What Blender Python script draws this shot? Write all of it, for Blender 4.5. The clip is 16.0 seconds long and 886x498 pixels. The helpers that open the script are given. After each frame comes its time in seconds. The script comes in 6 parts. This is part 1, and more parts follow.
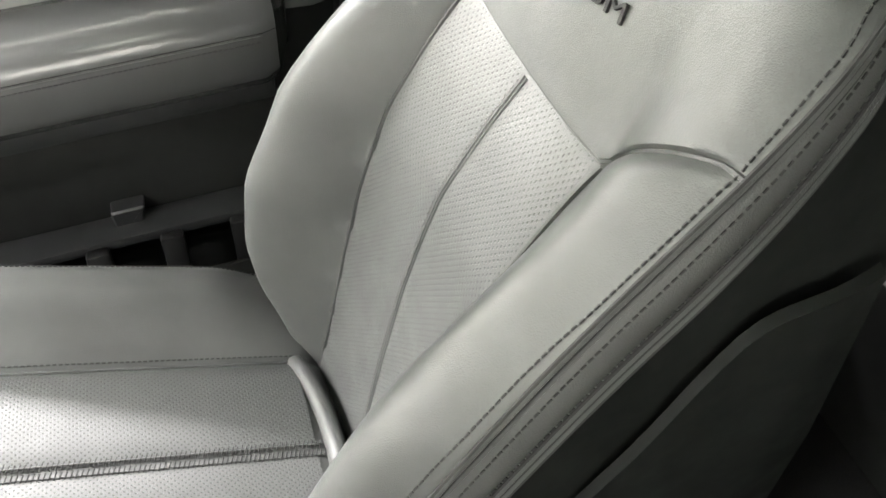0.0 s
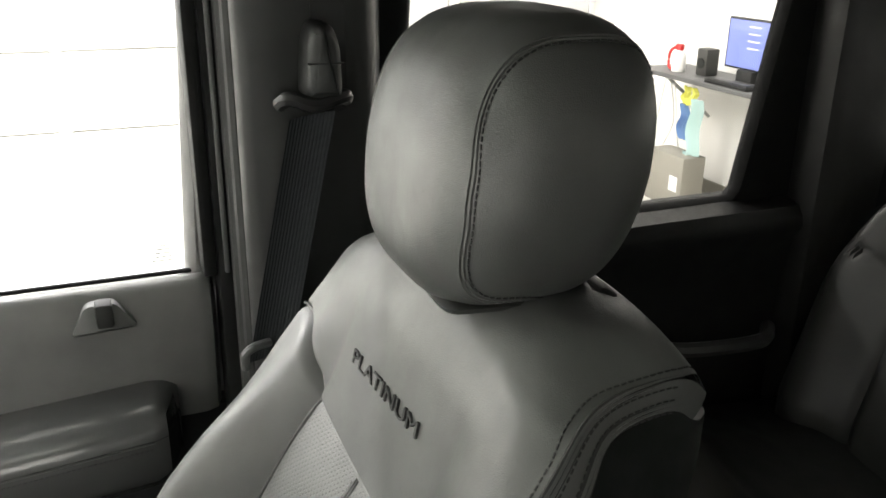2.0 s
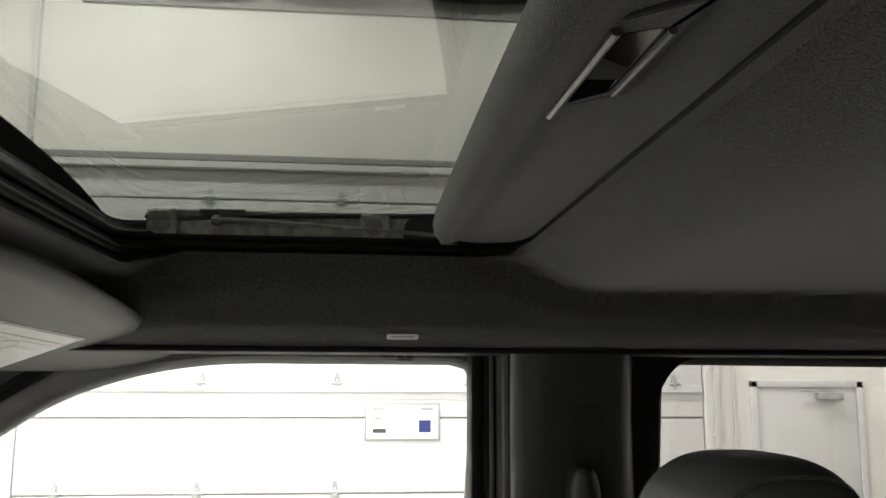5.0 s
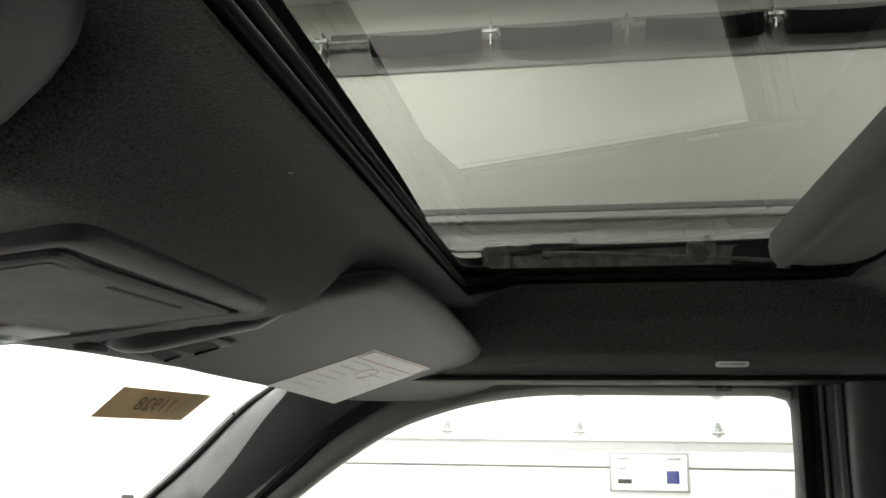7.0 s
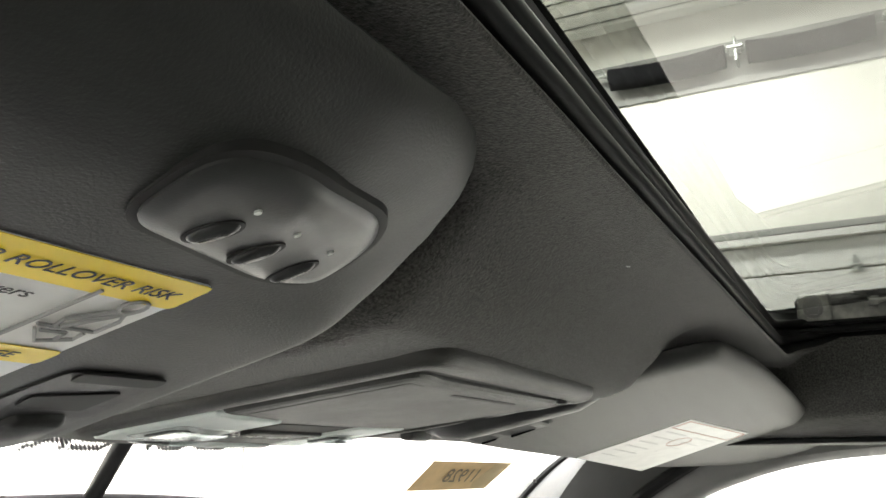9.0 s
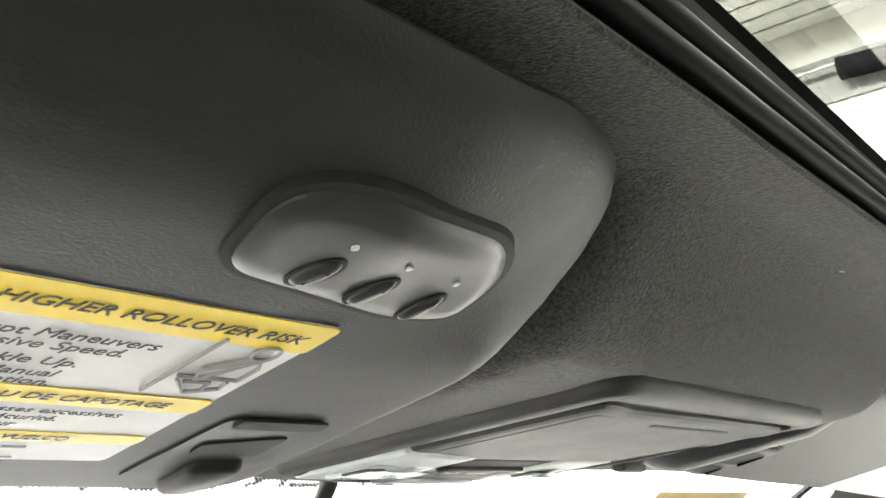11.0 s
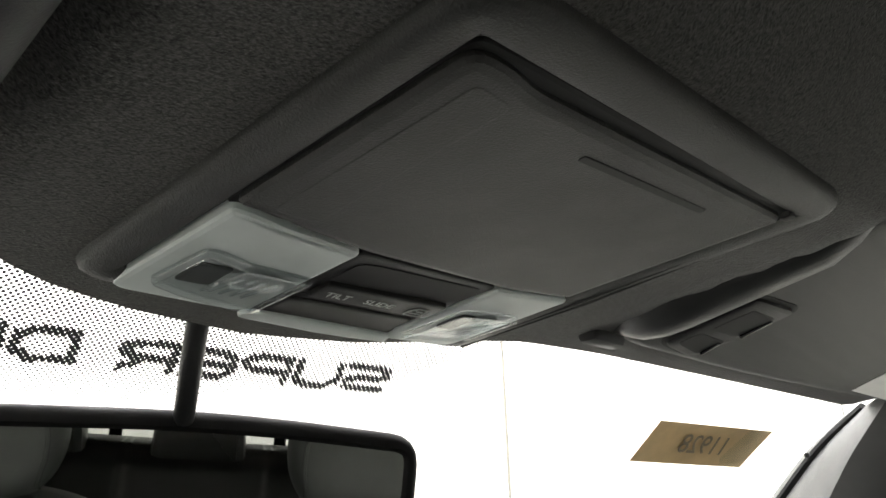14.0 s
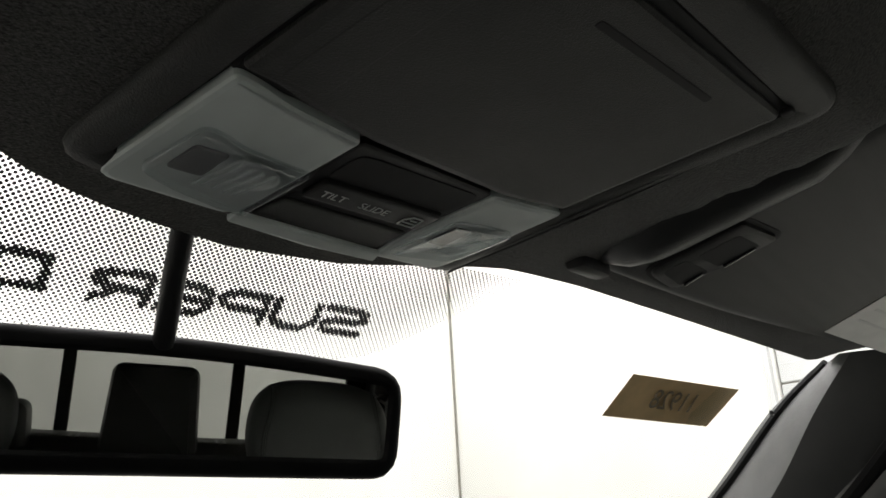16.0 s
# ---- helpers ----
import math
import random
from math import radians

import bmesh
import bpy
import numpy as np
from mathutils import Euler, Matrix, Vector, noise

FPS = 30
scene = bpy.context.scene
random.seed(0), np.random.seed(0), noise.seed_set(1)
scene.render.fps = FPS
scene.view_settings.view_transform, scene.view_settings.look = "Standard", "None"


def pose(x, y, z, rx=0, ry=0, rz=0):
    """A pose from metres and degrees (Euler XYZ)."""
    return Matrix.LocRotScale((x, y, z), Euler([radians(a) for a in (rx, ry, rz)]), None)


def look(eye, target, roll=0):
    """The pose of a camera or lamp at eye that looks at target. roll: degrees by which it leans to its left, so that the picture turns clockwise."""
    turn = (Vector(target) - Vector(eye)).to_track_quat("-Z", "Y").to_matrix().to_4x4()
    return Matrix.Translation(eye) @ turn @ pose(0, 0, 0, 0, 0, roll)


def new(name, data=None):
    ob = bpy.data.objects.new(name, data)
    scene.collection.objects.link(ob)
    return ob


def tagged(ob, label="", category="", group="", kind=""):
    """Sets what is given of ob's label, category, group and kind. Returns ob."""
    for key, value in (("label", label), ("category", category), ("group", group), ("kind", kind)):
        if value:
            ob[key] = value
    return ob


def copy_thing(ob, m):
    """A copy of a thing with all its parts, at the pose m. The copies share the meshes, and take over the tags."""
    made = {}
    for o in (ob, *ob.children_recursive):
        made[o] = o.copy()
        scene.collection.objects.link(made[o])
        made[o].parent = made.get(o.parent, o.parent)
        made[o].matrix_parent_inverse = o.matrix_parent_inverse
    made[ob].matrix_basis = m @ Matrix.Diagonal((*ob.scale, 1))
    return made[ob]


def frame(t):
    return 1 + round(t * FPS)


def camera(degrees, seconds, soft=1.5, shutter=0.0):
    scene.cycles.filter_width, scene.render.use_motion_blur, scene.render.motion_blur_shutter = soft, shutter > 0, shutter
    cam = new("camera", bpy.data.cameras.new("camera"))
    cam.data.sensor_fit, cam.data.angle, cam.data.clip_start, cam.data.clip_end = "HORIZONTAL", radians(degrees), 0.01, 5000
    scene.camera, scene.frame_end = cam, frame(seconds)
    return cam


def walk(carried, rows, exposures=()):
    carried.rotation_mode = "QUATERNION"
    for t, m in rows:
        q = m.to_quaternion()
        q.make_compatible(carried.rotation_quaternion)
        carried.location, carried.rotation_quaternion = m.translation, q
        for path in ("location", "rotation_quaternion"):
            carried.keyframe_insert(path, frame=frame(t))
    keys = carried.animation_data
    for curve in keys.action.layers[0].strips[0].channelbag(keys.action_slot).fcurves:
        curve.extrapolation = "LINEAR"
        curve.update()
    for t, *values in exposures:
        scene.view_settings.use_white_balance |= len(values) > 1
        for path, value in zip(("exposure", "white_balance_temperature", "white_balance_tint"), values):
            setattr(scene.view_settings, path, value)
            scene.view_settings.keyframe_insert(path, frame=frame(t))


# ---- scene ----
cam = camera(54.89, 16.0, soft=1.6, shutter=0.0)
PATH = [
    (0, (-0.2014, 0.1808, 1.9361), (1.1413, -0.2841, 0.5287), 1.99),
    (0.5, (-0.2443, 0.1753, 1.9877), (1.2026, -0.3965, 0.7310), 2.62),
    (1, (-0.2700, 0.1581, 2.0135), (1.3017, -0.4712, 0.9488), 1.98),
    (1.5, (-0.2990, 0.1401, 2.0315), (1.3667, -0.5335, 1.1530), 1.12),
    (2, (-0.3280, 0.1214, 2.0431), (1.4027, -0.5957, 1.3427), 0.71),
    (2.5, (-0.3735, 0.0947, 2.0489), (1.3879, -0.6673, 1.4861), 0.86),
    (3, (-0.4378, 0.0897, 2.0812), (1.3773, -0.6610, 1.7043), 0.65),
    (3.5, (-0.5085, 0.0827, 2.0996), (1.3936, -0.5332, 2.0476), 0.21),
    (4, (-0.5310, 0.1038, 2.0919), (1.4111, -0.3314, 2.2896), 0.32),
    (4.2, (-0.5319, 0.1201, 2.0819), (1.4190, -0.2550, 2.3129), 0.32),
    (6.3, (-0.5617, 0.2866, 2.0291), (1.3953, 0.3471, 2.4370), 0.28),
    (6.5, (-0.5628, 0.2978, 2.0232), (1.3897, 0.4220, 2.4383), 0.48),
    (7, (-0.5825, 0.3370, 2.0196), (1.3475, 0.6441, 2.4450), 0.64),
    (7.5, (-0.6278, 0.3742, 2.0282), (1.2569, 0.8902, 2.4543), 0.94),
    (8, (-0.6386, 0.3822, 2.0380), (1.1937, 1.0539, 2.4756), 0.79),
    (8.5, (-0.6265, 0.3866, 2.0410), (1.1589, 1.1516, 2.5176), -0.03),
    (9, (-0.5840, 0.4011, 2.0658), (1.1550, 1.2494, 2.5721), -0.50),
    (9.5, (-0.5777, 0.4118, 2.0765), (1.0942, 1.3753, 2.6022), -0.08),
    (9.7, (-0.5575, 0.4173, 2.0790), (1.0784, 1.4351, 2.6157), 0.08),
    (11.8, (-0.5343, 0.3725, 2.0520), (0.8437, 1.7036, 2.6259), -1.48),
    (12, (-0.5209, 0.3719, 2.0409), (0.8519, 1.7077, 2.6162), -1.39),
    (12.5, (-0.4726, 0.3701, 2.0147), (0.8901, 1.7137, 2.5958), -1.33),
    (13, (-0.4063, 0.4066, 1.9871), (0.9404, 1.7554, 2.5929), -1.34),
    (13.5, (-0.3519, 0.4413, 1.9709), (1.0004, 1.7710, 2.6062), -1.56),
    (14, (-0.3356, 0.4665, 1.9578), (1.0393, 1.7678, 2.6029), -1.87),
    (14.5, (-0.3327, 0.4839, 1.9446), (1.0706, 1.7518, 2.5949), -2.35),
    (15, (-0.3329, 0.4831, 1.9389), (1.0918, 1.7286, 2.5862), -2.69),
    (15.5, (-0.3371, 0.4857, 1.9316), (1.1048, 1.7124, 2.5764), -2.95),
    (16, (-0.3343, 0.5118, 1.9052), (1.1218, 1.7163, 2.5602), -3.33),
]
EXPOSURES = [(0.0, 0.45), (0.5, 0.4), (1.0, -0.37), (1.5, -0.48), (2.0, -0.55), (2.5, -0.95), (3.0, -1.8), (3.5, -2.15), (4.0, -1.8), (6.5, -2.0), (7.0, -1.98), (7.5, -1.82), (8.5, -1.1), (9.0, -0.68), (9.5, -0.22), (12.0, 0.12), (12.5, 0.12), (13.0, -0.33), (13.5, -0.83), (14.0, -1.52), (15.0, -2.66), (16.0, -2.95)]
walk(cam, [(t, look(e, a, r)) for t, e, a, r in PATH], EXPOSURES)

# ---- light ----
world = bpy.data.worlds.new("world")
scene.world = world
world.use_nodes = True
wn = world.node_tree.nodes
wn["Background"].inputs[0].default_value = (0.8, 0.9, 1.0, 1)
wn["Background"].inputs[1].default_value = 0.02


def area_lamp(name, m, sx, sy, watts, colour=(1, 0.972, 0.975)):
    d = bpy.data.lights.new(name, "AREA")
    d.shape, d.size, d.size_y, d.energy, d.color = "RECTANGLE", sx, sy, watts, colour
    ob = new(name, d)
    ob.matrix_world = m
    return ob


# added overhead lamps without fixtures; each share is tuned to the cab's shading
LAMP_Z, LAMP_W = 5.95, 1300
for lx, ly, share in ((1.2, 2.4, 1.0), (1.2, 5.0, 1.0), (5.4, -2.4, 0.7), (5.4, 1.8, 1.15), (5.4, 5.0, 0.6), (-2.6, 4.6, 0.35), (-3.4, 1.2, 0.25), (0.6, -3.0, 0.08)):
    area_lamp("unseen_ceiling_lamp", pose(lx, ly, LAMP_Z), 0.35, 2.4, LAMP_W * share)

# ---- materials ----


class Mat:
    """A node material, with short ways to add noise, bump and colour variation."""

    def __init__(self, name, colour=(0.5, 0.5, 0.5), rough=0.6, metal=0.0, spec=0.5):
        self.m = bpy.data.materials.new(name)
        self.m.use_nodes = True
        self.t = self.m.node_tree
        self.p = self.t.nodes["Principled BSDF"]
        self.set(colour=colour, rough=rough, metal=metal, spec=spec)
        self.co = self.t.nodes.new("ShaderNodeTexCoord").outputs["Object"]
        self.height = None

    def set(self, colour=None, rough=None, metal=None, spec=None):
        i = self.p.inputs
        if colour is not None:
            i["Base Color"].default_value = (*colour, 1)
            self.colour = colour
        if rough is not None:
            i["Roughness"].default_value = rough
        if metal is not None:
            i["Metallic"].default_value = metal
        if spec is not None:
            i["Specular IOR Level"].default_value = spec
        return self

    def node(self, kind, **values):
        n = self.t.nodes.new(kind)
        for key, value in values.items():
            n.inputs[key].default_value = value
        return n

    def noise(self, scale, detail=3.0, rough=0.55):
        n = self.node("ShaderNodeTexNoise", Scale=scale, Detail=detail, Roughness=rough)
        self.t.links.new(self.co, n.inputs["Vector"])
        return n.outputs["Fac"]

    def voronoi(self, scale, feature="F1"):
        n = self.t.nodes.new("ShaderNodeTexVoronoi")
        n.feature = feature
        n.inputs["Scale"].default_value = scale
        self.t.links.new(self.co, n.inputs["Vector"])
        return n.outputs["Distance"]

    def ramp(self, fac, lo, hi, a, b):
        n = self.t.nodes.new("ShaderNodeMapRange")
        for key, value in (("From Min", lo), ("From Max", hi), ("To Min", a), ("To Max", b)):
            n.inputs[key].default_value = value
        self.t.links.new(fac, n.inputs["Value"])
        return n.outputs["Result"]

    def vary(self, fac, dark, light, lo=0.35, hi=0.65):
        """Base colour between two multiples of the plain colour."""
        n = self.t.nodes.new("ShaderNodeMix")
        n.data_type = "RGBA"
        n.inputs["A"].default_value = (*[c * dark for c in self.colour], 1)
        n.inputs["B"].default_value = (*[c * light for c in self.colour], 1)
        self.t.links.new(self.ramp(fac, lo, hi, 0, 1), n.inputs["Factor"])
        self.t.links.new(n.outputs["Result"], self.p.inputs["Base Color"])
        return self

    def gloss(self, fac, a, b, lo=0.35, hi=0.65):
        self.t.links.new(self.ramp(fac, lo, hi, a, b), self.p.inputs["Roughness"])
        return self

    def bump(self, fac, strength, metres):
        n = self.node("ShaderNodeBump", Strength=strength, Distance=metres)
        self.t.links.new(fac, n.inputs["Height"])
        if self.height:
            self.t.links.new(self.height, n.inputs["Normal"])
        self.height = n.outputs["Normal"]
        self.t.links.new(self.height, self.p.inputs["Normal"])
        return self


def leather(name, c):
    m = Mat(name, c, 0.46, spec=0.5)
    m.vary(m.noise(7, 4), 0.84, 1.13)
    m.gloss(m.noise(16, 3), 0.37, 0.50)
    m.bump(m.voronoi(900), 0.25, 0.0006)
    m.bump(m.noise(35, 4), 0.25, 0.002)
    return m


def perforated(name, c, flat, turn):
    """Leather with small punched holes in an even grid."""
    m = leather(name, c)
    n = m.node("ShaderNodeTexVoronoi", Scale=215, Randomness=0.0)
    v = m.t.nodes.new("ShaderNodeMapping")
    v.inputs["Rotation"].default_value = turn
    v.inputs["Scale"].default_value = flat
    m.t.links.new(m.co, v.inputs["Vector"])
    m.t.links.new(v.outputs["Vector"], n.inputs["Vector"])
    holes = m.ramp(n.outputs["Distance"], 0.16, 0.26, 0.0, 1.0)
    m.bump(holes, 0.5, 0.0010)
    m.vary(holes, 0.35, 1.0, 0.0, 1.0)
    return m


def fabric(name, c):
    m = Mat(name, c, 0.95, spec=0.12)
    m.vary(m.noise(520, 2), 0.45, 1.7, 0.32, 0.68)
    m.bump(m.noise(700, 2), 0.6, 0.0014)
    m.bump(m.noise(12, 3), 0.12, 0.004)
    m.p.inputs["Sheen Weight"].default_value = 0.25
    return m


def plastic(name, c, rough=0.5, grain=1400, amount=0.35, blotch=0.13):
    m = Mat(name, c, rough, spec=0.4)
    m.vary(m.noise(9, 4), 1 - blotch, 1 + blotch)
    m.gloss(m.noise(22, 3), rough - 0.5 * blotch, rough + 0.6 * blotch)
    m.bump(m.noise(grain, 2), amount, 0.0006)
    return m


def paint(name, c, rough=0.55, amount=0.15, scale=60):
    m = Mat(name, c, rough, spec=0.4)
    m.vary(m.noise(0.8, 5), 0.95, 1.03)
    m.bump(m.noise(scale, 4), amount, 0.003)
    return m


def glass(name, tint, rough=0.0, gloss=1.0, graze=0.9):
    """Thin pane: straight-through tinted light with a mirror gloss that grows towards grazing angles."""
    m = bpy.data.materials.new(name)
    m.use_nodes = True
    t = m.node_tree
    t.nodes.remove(t.nodes["Principled BSDF"])
    a, b = t.nodes.new("ShaderNodeBsdfTransparent"), t.nodes.new("ShaderNodeBsdfGlossy")
    f, x = t.nodes.new("ShaderNodeLayerWeight"), t.nodes.new("ShaderNodeMixShader")
    p, q = t.nodes.new("ShaderNodeMath"), t.nodes.new("ShaderNodeMath")
    p.operation, q.operation = "POWER", "MULTIPLY_ADD"
    p.inputs[1].default_value, q.inputs[1].default_value, q.inputs[2].default_value = 5.0, graze * gloss, 0.06 * gloss
    a.inputs["Color"].default_value = (*tint, 1)
    b.inputs["Roughness"].default_value = rough
    f.inputs["Blend"].default_value = 0.5
    t.links.new(f.outputs["Facing"], p.inputs[0])
    t.links.new(p.outputs[0], q.inputs[0])
    t.links.new(q.outputs[0], x.inputs[0])
    t.links.new(a.outputs[0], x.inputs[1])
    t.links.new(b.outputs[0], x.inputs[2])
    t.links.new(x.outputs[0], t.nodes["Material Output"].inputs["Surface"])
    return m


M = {}
M["leather"] = leather("charcoal_leather", (0.060, 0.062, 0.060)).m
M["leather_perf"] = perforated("perforated_charcoal_leather", (0.060, 0.062, 0.060), (1, 0, 1), (0, 0.785, 0)).m
M["leather_perf_flat"] = perforated("perforated_cushion_leather", (0.060, 0.062, 0.060), (1, 1, 0), (0, 0, 0.785)).m
# seat sides: near-black, so the colour holds the shade of the unlit flank
M["leather_side_shaded"] = plastic("shaded_seat_side", (0.009, 0.010, 0.009), 0.65, 900, 0.2).set(spec=0.2).m
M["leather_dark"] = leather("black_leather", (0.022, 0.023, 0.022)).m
M["leather_arm"] = Mat("glossy_black_leather", (0.060, 0.061, 0.060), 0.2, spec=1.0)
M["leather_arm"].bump(M["leather_arm"].noise(40, 4), 0.12, 0.002)
M["leather_arm"] = M["leather_arm"].m
M["satin"] = Mat("satin_grey_metal", (0.12, 0.12, 0.12), 0.35, 0.8).m
M["lens_grey"] = Mat("frosted_lens_grey", (0.46, 0.50, 0.49), 0.35).m
M["pillar"] = plastic("pillar_plastic", (0.017, 0.0178, 0.017), 0.5).m
M["seal_grey"] = plastic("grey_seal_rubber", (0.045, 0.046, 0.045), 0.5, 300, 0.2).m
M["faint_ink"] = Mat("faint_grey_ink", (0.64, 0.64, 0.63), 0.6).m
# the front seats' leather, with the dim rear's shade put into its colour
M["leather_rear_shaded"] = leather("shaded_rear_leather", (0.022, 0.0228, 0.022)).m
M["thread"] = Mat("grey_thread", (0.10, 0.10, 0.095), 0.8).m
M["thread_dark"] = Mat("black_thread", (0.02, 0.02, 0.02), 0.8).m
M["headliner"] = fabric("charcoal_knit_headliner", (0.045, 0.044, 0.0405)).m
vm = Mat("charcoal_visor_vinyl", (0.0195, 0.0203, 0.019), 0.52, spec=0.33)
vs_ = vm.t.nodes.new("ShaderNodeMapping")
vs_.inputs["Scale"].default_value = (8, 90, 8)
vm.t.links.new(vm.co, vs_.inputs["Vector"])
streak = vm.node("ShaderNodeTexNoise", Scale=1.0, Detail=4.0)
vm.t.links.new(vs_.outputs["Vector"], streak.inputs["Vector"])
vm.vary(streak.outputs["Fac"], 0.84, 1.16)
vm.bump(vm.noise(800, 2), 0.4, 0.0006)
M["visor_cloth"] = vm.m
M["trim"] = plastic("charcoal_trim_plastic", (0.052, 0.053, 0.052), 0.42).m
M["door_trim"] = plastic("grained_door_plastic", (0.135, 0.136, 0.132), 0.42).m
M["trim_mid"] = plastic("grey_trim_plastic", (0.085, 0.087, 0.085), 0.5).m
M["trim_dark"] = plastic("black_trim_plastic", (0.010, 0.010, 0.010), 0.5).m
M["pod"] = plastic("black_satin_plastic", (0.026, 0.027, 0.027), 0.36, 1500, 0.15).m
M["trim_low"] = plastic("dark_grained_plastic", (0.011, 0.0115, 0.0105), 0.55).m
M["rubber"] = plastic("black_rubber", (0.007, 0.007, 0.007), 0.62, 300, 0.2).set(spec=0.15).m
M["seal_gloss"] = Mat("satin_black_rubber", (0.007, 0.007, 0.007), 0.5, spec=0.12).m
M["black"] = Mat("matt_black", (0.006, 0.006, 0.006), 0.7).m
M["gloss_black"] = Mat("gloss_black", (0.008, 0.008, 0.008), 0.12).m
M["webbing"] = Mat("black_webbing", (0.012, 0.0135, 0.015), 0.75, spec=0.15)
M["webbing"].bump(M["webbing"].noise(900, 2), 0.6, 0.001)
M["webbing"] = M["webbing"].m
# assumed pale colour for the unseen outer body, picked for its bounced light
M["bounce_paint"] = paint("pale_bounce_paint", (0.52, 0.52, 0.51), 0.25, 0.02, 20).m
M["bed_light_stop"] = plastic("black_light_stop", (0.02, 0.02, 0.02), 0.7, 200, 0.6).m
M["console"] = plastic("console_plastic", (0.027, 0.027, 0.0248), 0.52, 900, 0.8, 0.06).m
M["console_pale"] = plastic("pale_grey_console_plastic", (0.70, 0.76, 0.74), 0.4, 1500, 0.1).m
M["clear"] = glass("clear_lens_plastic", (0.9, 0.92, 0.92), 0.06)
M["reflector"] = Mat("frosted_reflector", (0.55, 0.58, 0.57), 0.3, 0.5).m
M["chrome"] = Mat("satin_chrome", (0.6, 0.6, 0.6), 0.28, 1.0).m
M["metal_dark"] = Mat("dark_zinc", (0.06, 0.06, 0.056), 0.45, 0.4).m
M["steel"] = Mat("galvanised_steel", (0.45, 0.47, 0.46), 0.4, 0.8)
M["steel"].vary(M["steel"].noise(14, 4), 0.75, 1.15)
M["steel"] = M["steel"].m
M["zinc"] = Mat("dull_zinc", (0.20, 0.20, 0.19), 0.42, 0.35)
M["zinc"].vary(M["zinc"].noise(60, 4), 0.6, 1.2)
M["zinc"] = M["zinc"].m
M["spring"] = Mat("oiled_spring_steel", (0.055, 0.055, 0.062), 0.45, 0.6).m
M["glass_front"] = glass("clear_window_glass", (0.93, 0.96, 0.94))
M["glass_rear"] = glass("privacy_glass", (0.42, 0.42, 0.40))
M["glass_back"] = glass("back_window_glass", (0.72, 0.74, 0.72))
M["glass_roof"] = glass("green_tinted_roof_glass", (0.105, 0.112, 0.098), graze=0.45)
M["etched"] = glass("etched_glass", (0.55, 0.56, 0.55), 0.3)
M["mirror"] = Mat("mirror_silver", (0.50, 0.51, 0.49), 0.01, 1.0).m
M["frit"] = Mat("black_ceramic_frit", (0.01, 0.01, 0.01), 0.4).m
M["label_white"] = Mat("label_paper", (0.72, 0.72, 0.7), 0.45)
M["label_white"].vary(M["label_white"].noise(40, 3), 0.94, 1.03)
M["label_white"] = M["label_white"].m
M["label_yellow"] = Mat("label_yellow", (0.85, 0.62, 0.010), 0.4).m
M["ink"] = Mat("black_ink", (0.03, 0.03, 0.03), 0.6).m
M["ink_grey"] = Mat("grey_ink", (0.3, 0.3, 0.3), 0.6).m
M["pencil"] = Mat("pencil_grey", (0.24, 0.19, 0.12), 0.6).m
M["white_mark"] = Mat("white_mark", (0.55, 0.57, 0.56), 0.5).m
M["red_ink"] = Mat("red_ink", (0.62, 0.38, 0.33), 0.6).m
M["manila"] = Mat("manila_paper", (0.74, 0.53, 0.27), 0.7)
M["manila"].vary(M["manila"].noise(30, 4), 0.9, 1.06)
M["manila"] = M["manila"].m
M["wall"] = paint("white_wall_paint", (0.80, 0.79, 0.76), 0.6).m
M["door_white"] = paint("white_door_enamel", (0.62, 0.62, 0.625), 0.4, 0.08, 20).m
M["seam_grey"] = Mat("grey_seal", (0.28, 0.28, 0.28), 0.6).m
M["ceil_metal"] = paint("white_ribbed_steel", (0.78, 0.79, 0.77), 0.45, 0.05).m
M["concrete"] = paint("grey_sealed_concrete", (0.46, 0.45, 0.41), 0.45, 0.1, 30)
M["concrete"] = M["concrete"].m
M["base_grey"] = paint("grey_base_moulding", (0.23, 0.22, 0.19), 0.6).m
M["timber"] = paint("plywood", (0.42, 0.29, 0.15), 0.6).m
M["desk"] = paint("dark_laminate", (0.09, 0.09, 0.09), 0.5).m
M["red"] = Mat("red_enamel", (0.5, 0.02, 0.02), 0.3).m
M["screen"] = Mat("lit_screen", (0.12, 0.16, 0.45), 0.3)
M["screen"].p.inputs["Emission Color"].default_value = (0.42, 0.45, 0.72, 1)
M["screen"].p.inputs["Emission Strength"].default_value = 0.9
M["screen"] = M["screen"].m
M["yellow"] = Mat("yellow_cloth", (0.56, 0.56, 0.10), 0.7).m
M["blue"] = Mat("blue_cloth", (0.12, 0.22, 0.42), 0.7).m
M["navy"] = Mat("navy_ink", (0.02, 0.03, 0.14), 0.6).m
M["teal"] = Mat("teal_cloth", (0.34, 0.48, 0.46), 0.7).m
M["cable"] = Mat("white_cable", (0.6, 0.6, 0.58), 0.5).m
M["carpet"] = fabric("black_carpet", (0.02, 0.02, 0.02)).m

# ---- mesh helpers ----


def mesh_object(name, bm, material, smooth=True):
    me = bpy.data.meshes.new(name)
    bmesh.ops.recalc_face_normals(bm, faces=bm.faces)
    bm.to_mesh(me)
    bm.free()
    for p in me.polygons:
        p.use_smooth = smooth
    me.materials.append(material)
    if smooth:
        me.set_sharp_from_angle(angle=radians(42))
    return new(name, me)


def part(name, bm, material, parent=None, label="", smooth=True):
    ob = mesh_object(name, bm, material, smooth)
    if parent:
        ob.parent = parent
    if label:
        ob["label"] = label
    return ob


def thing(name, label, category, group="", kind="", at=(0, 0, 0)):
    """An Empty at a thing's base, for its parts."""
    ob = new(name)
    ob.empty_display_size = 0.05
    return tagged(ob, label, category, group, kind)


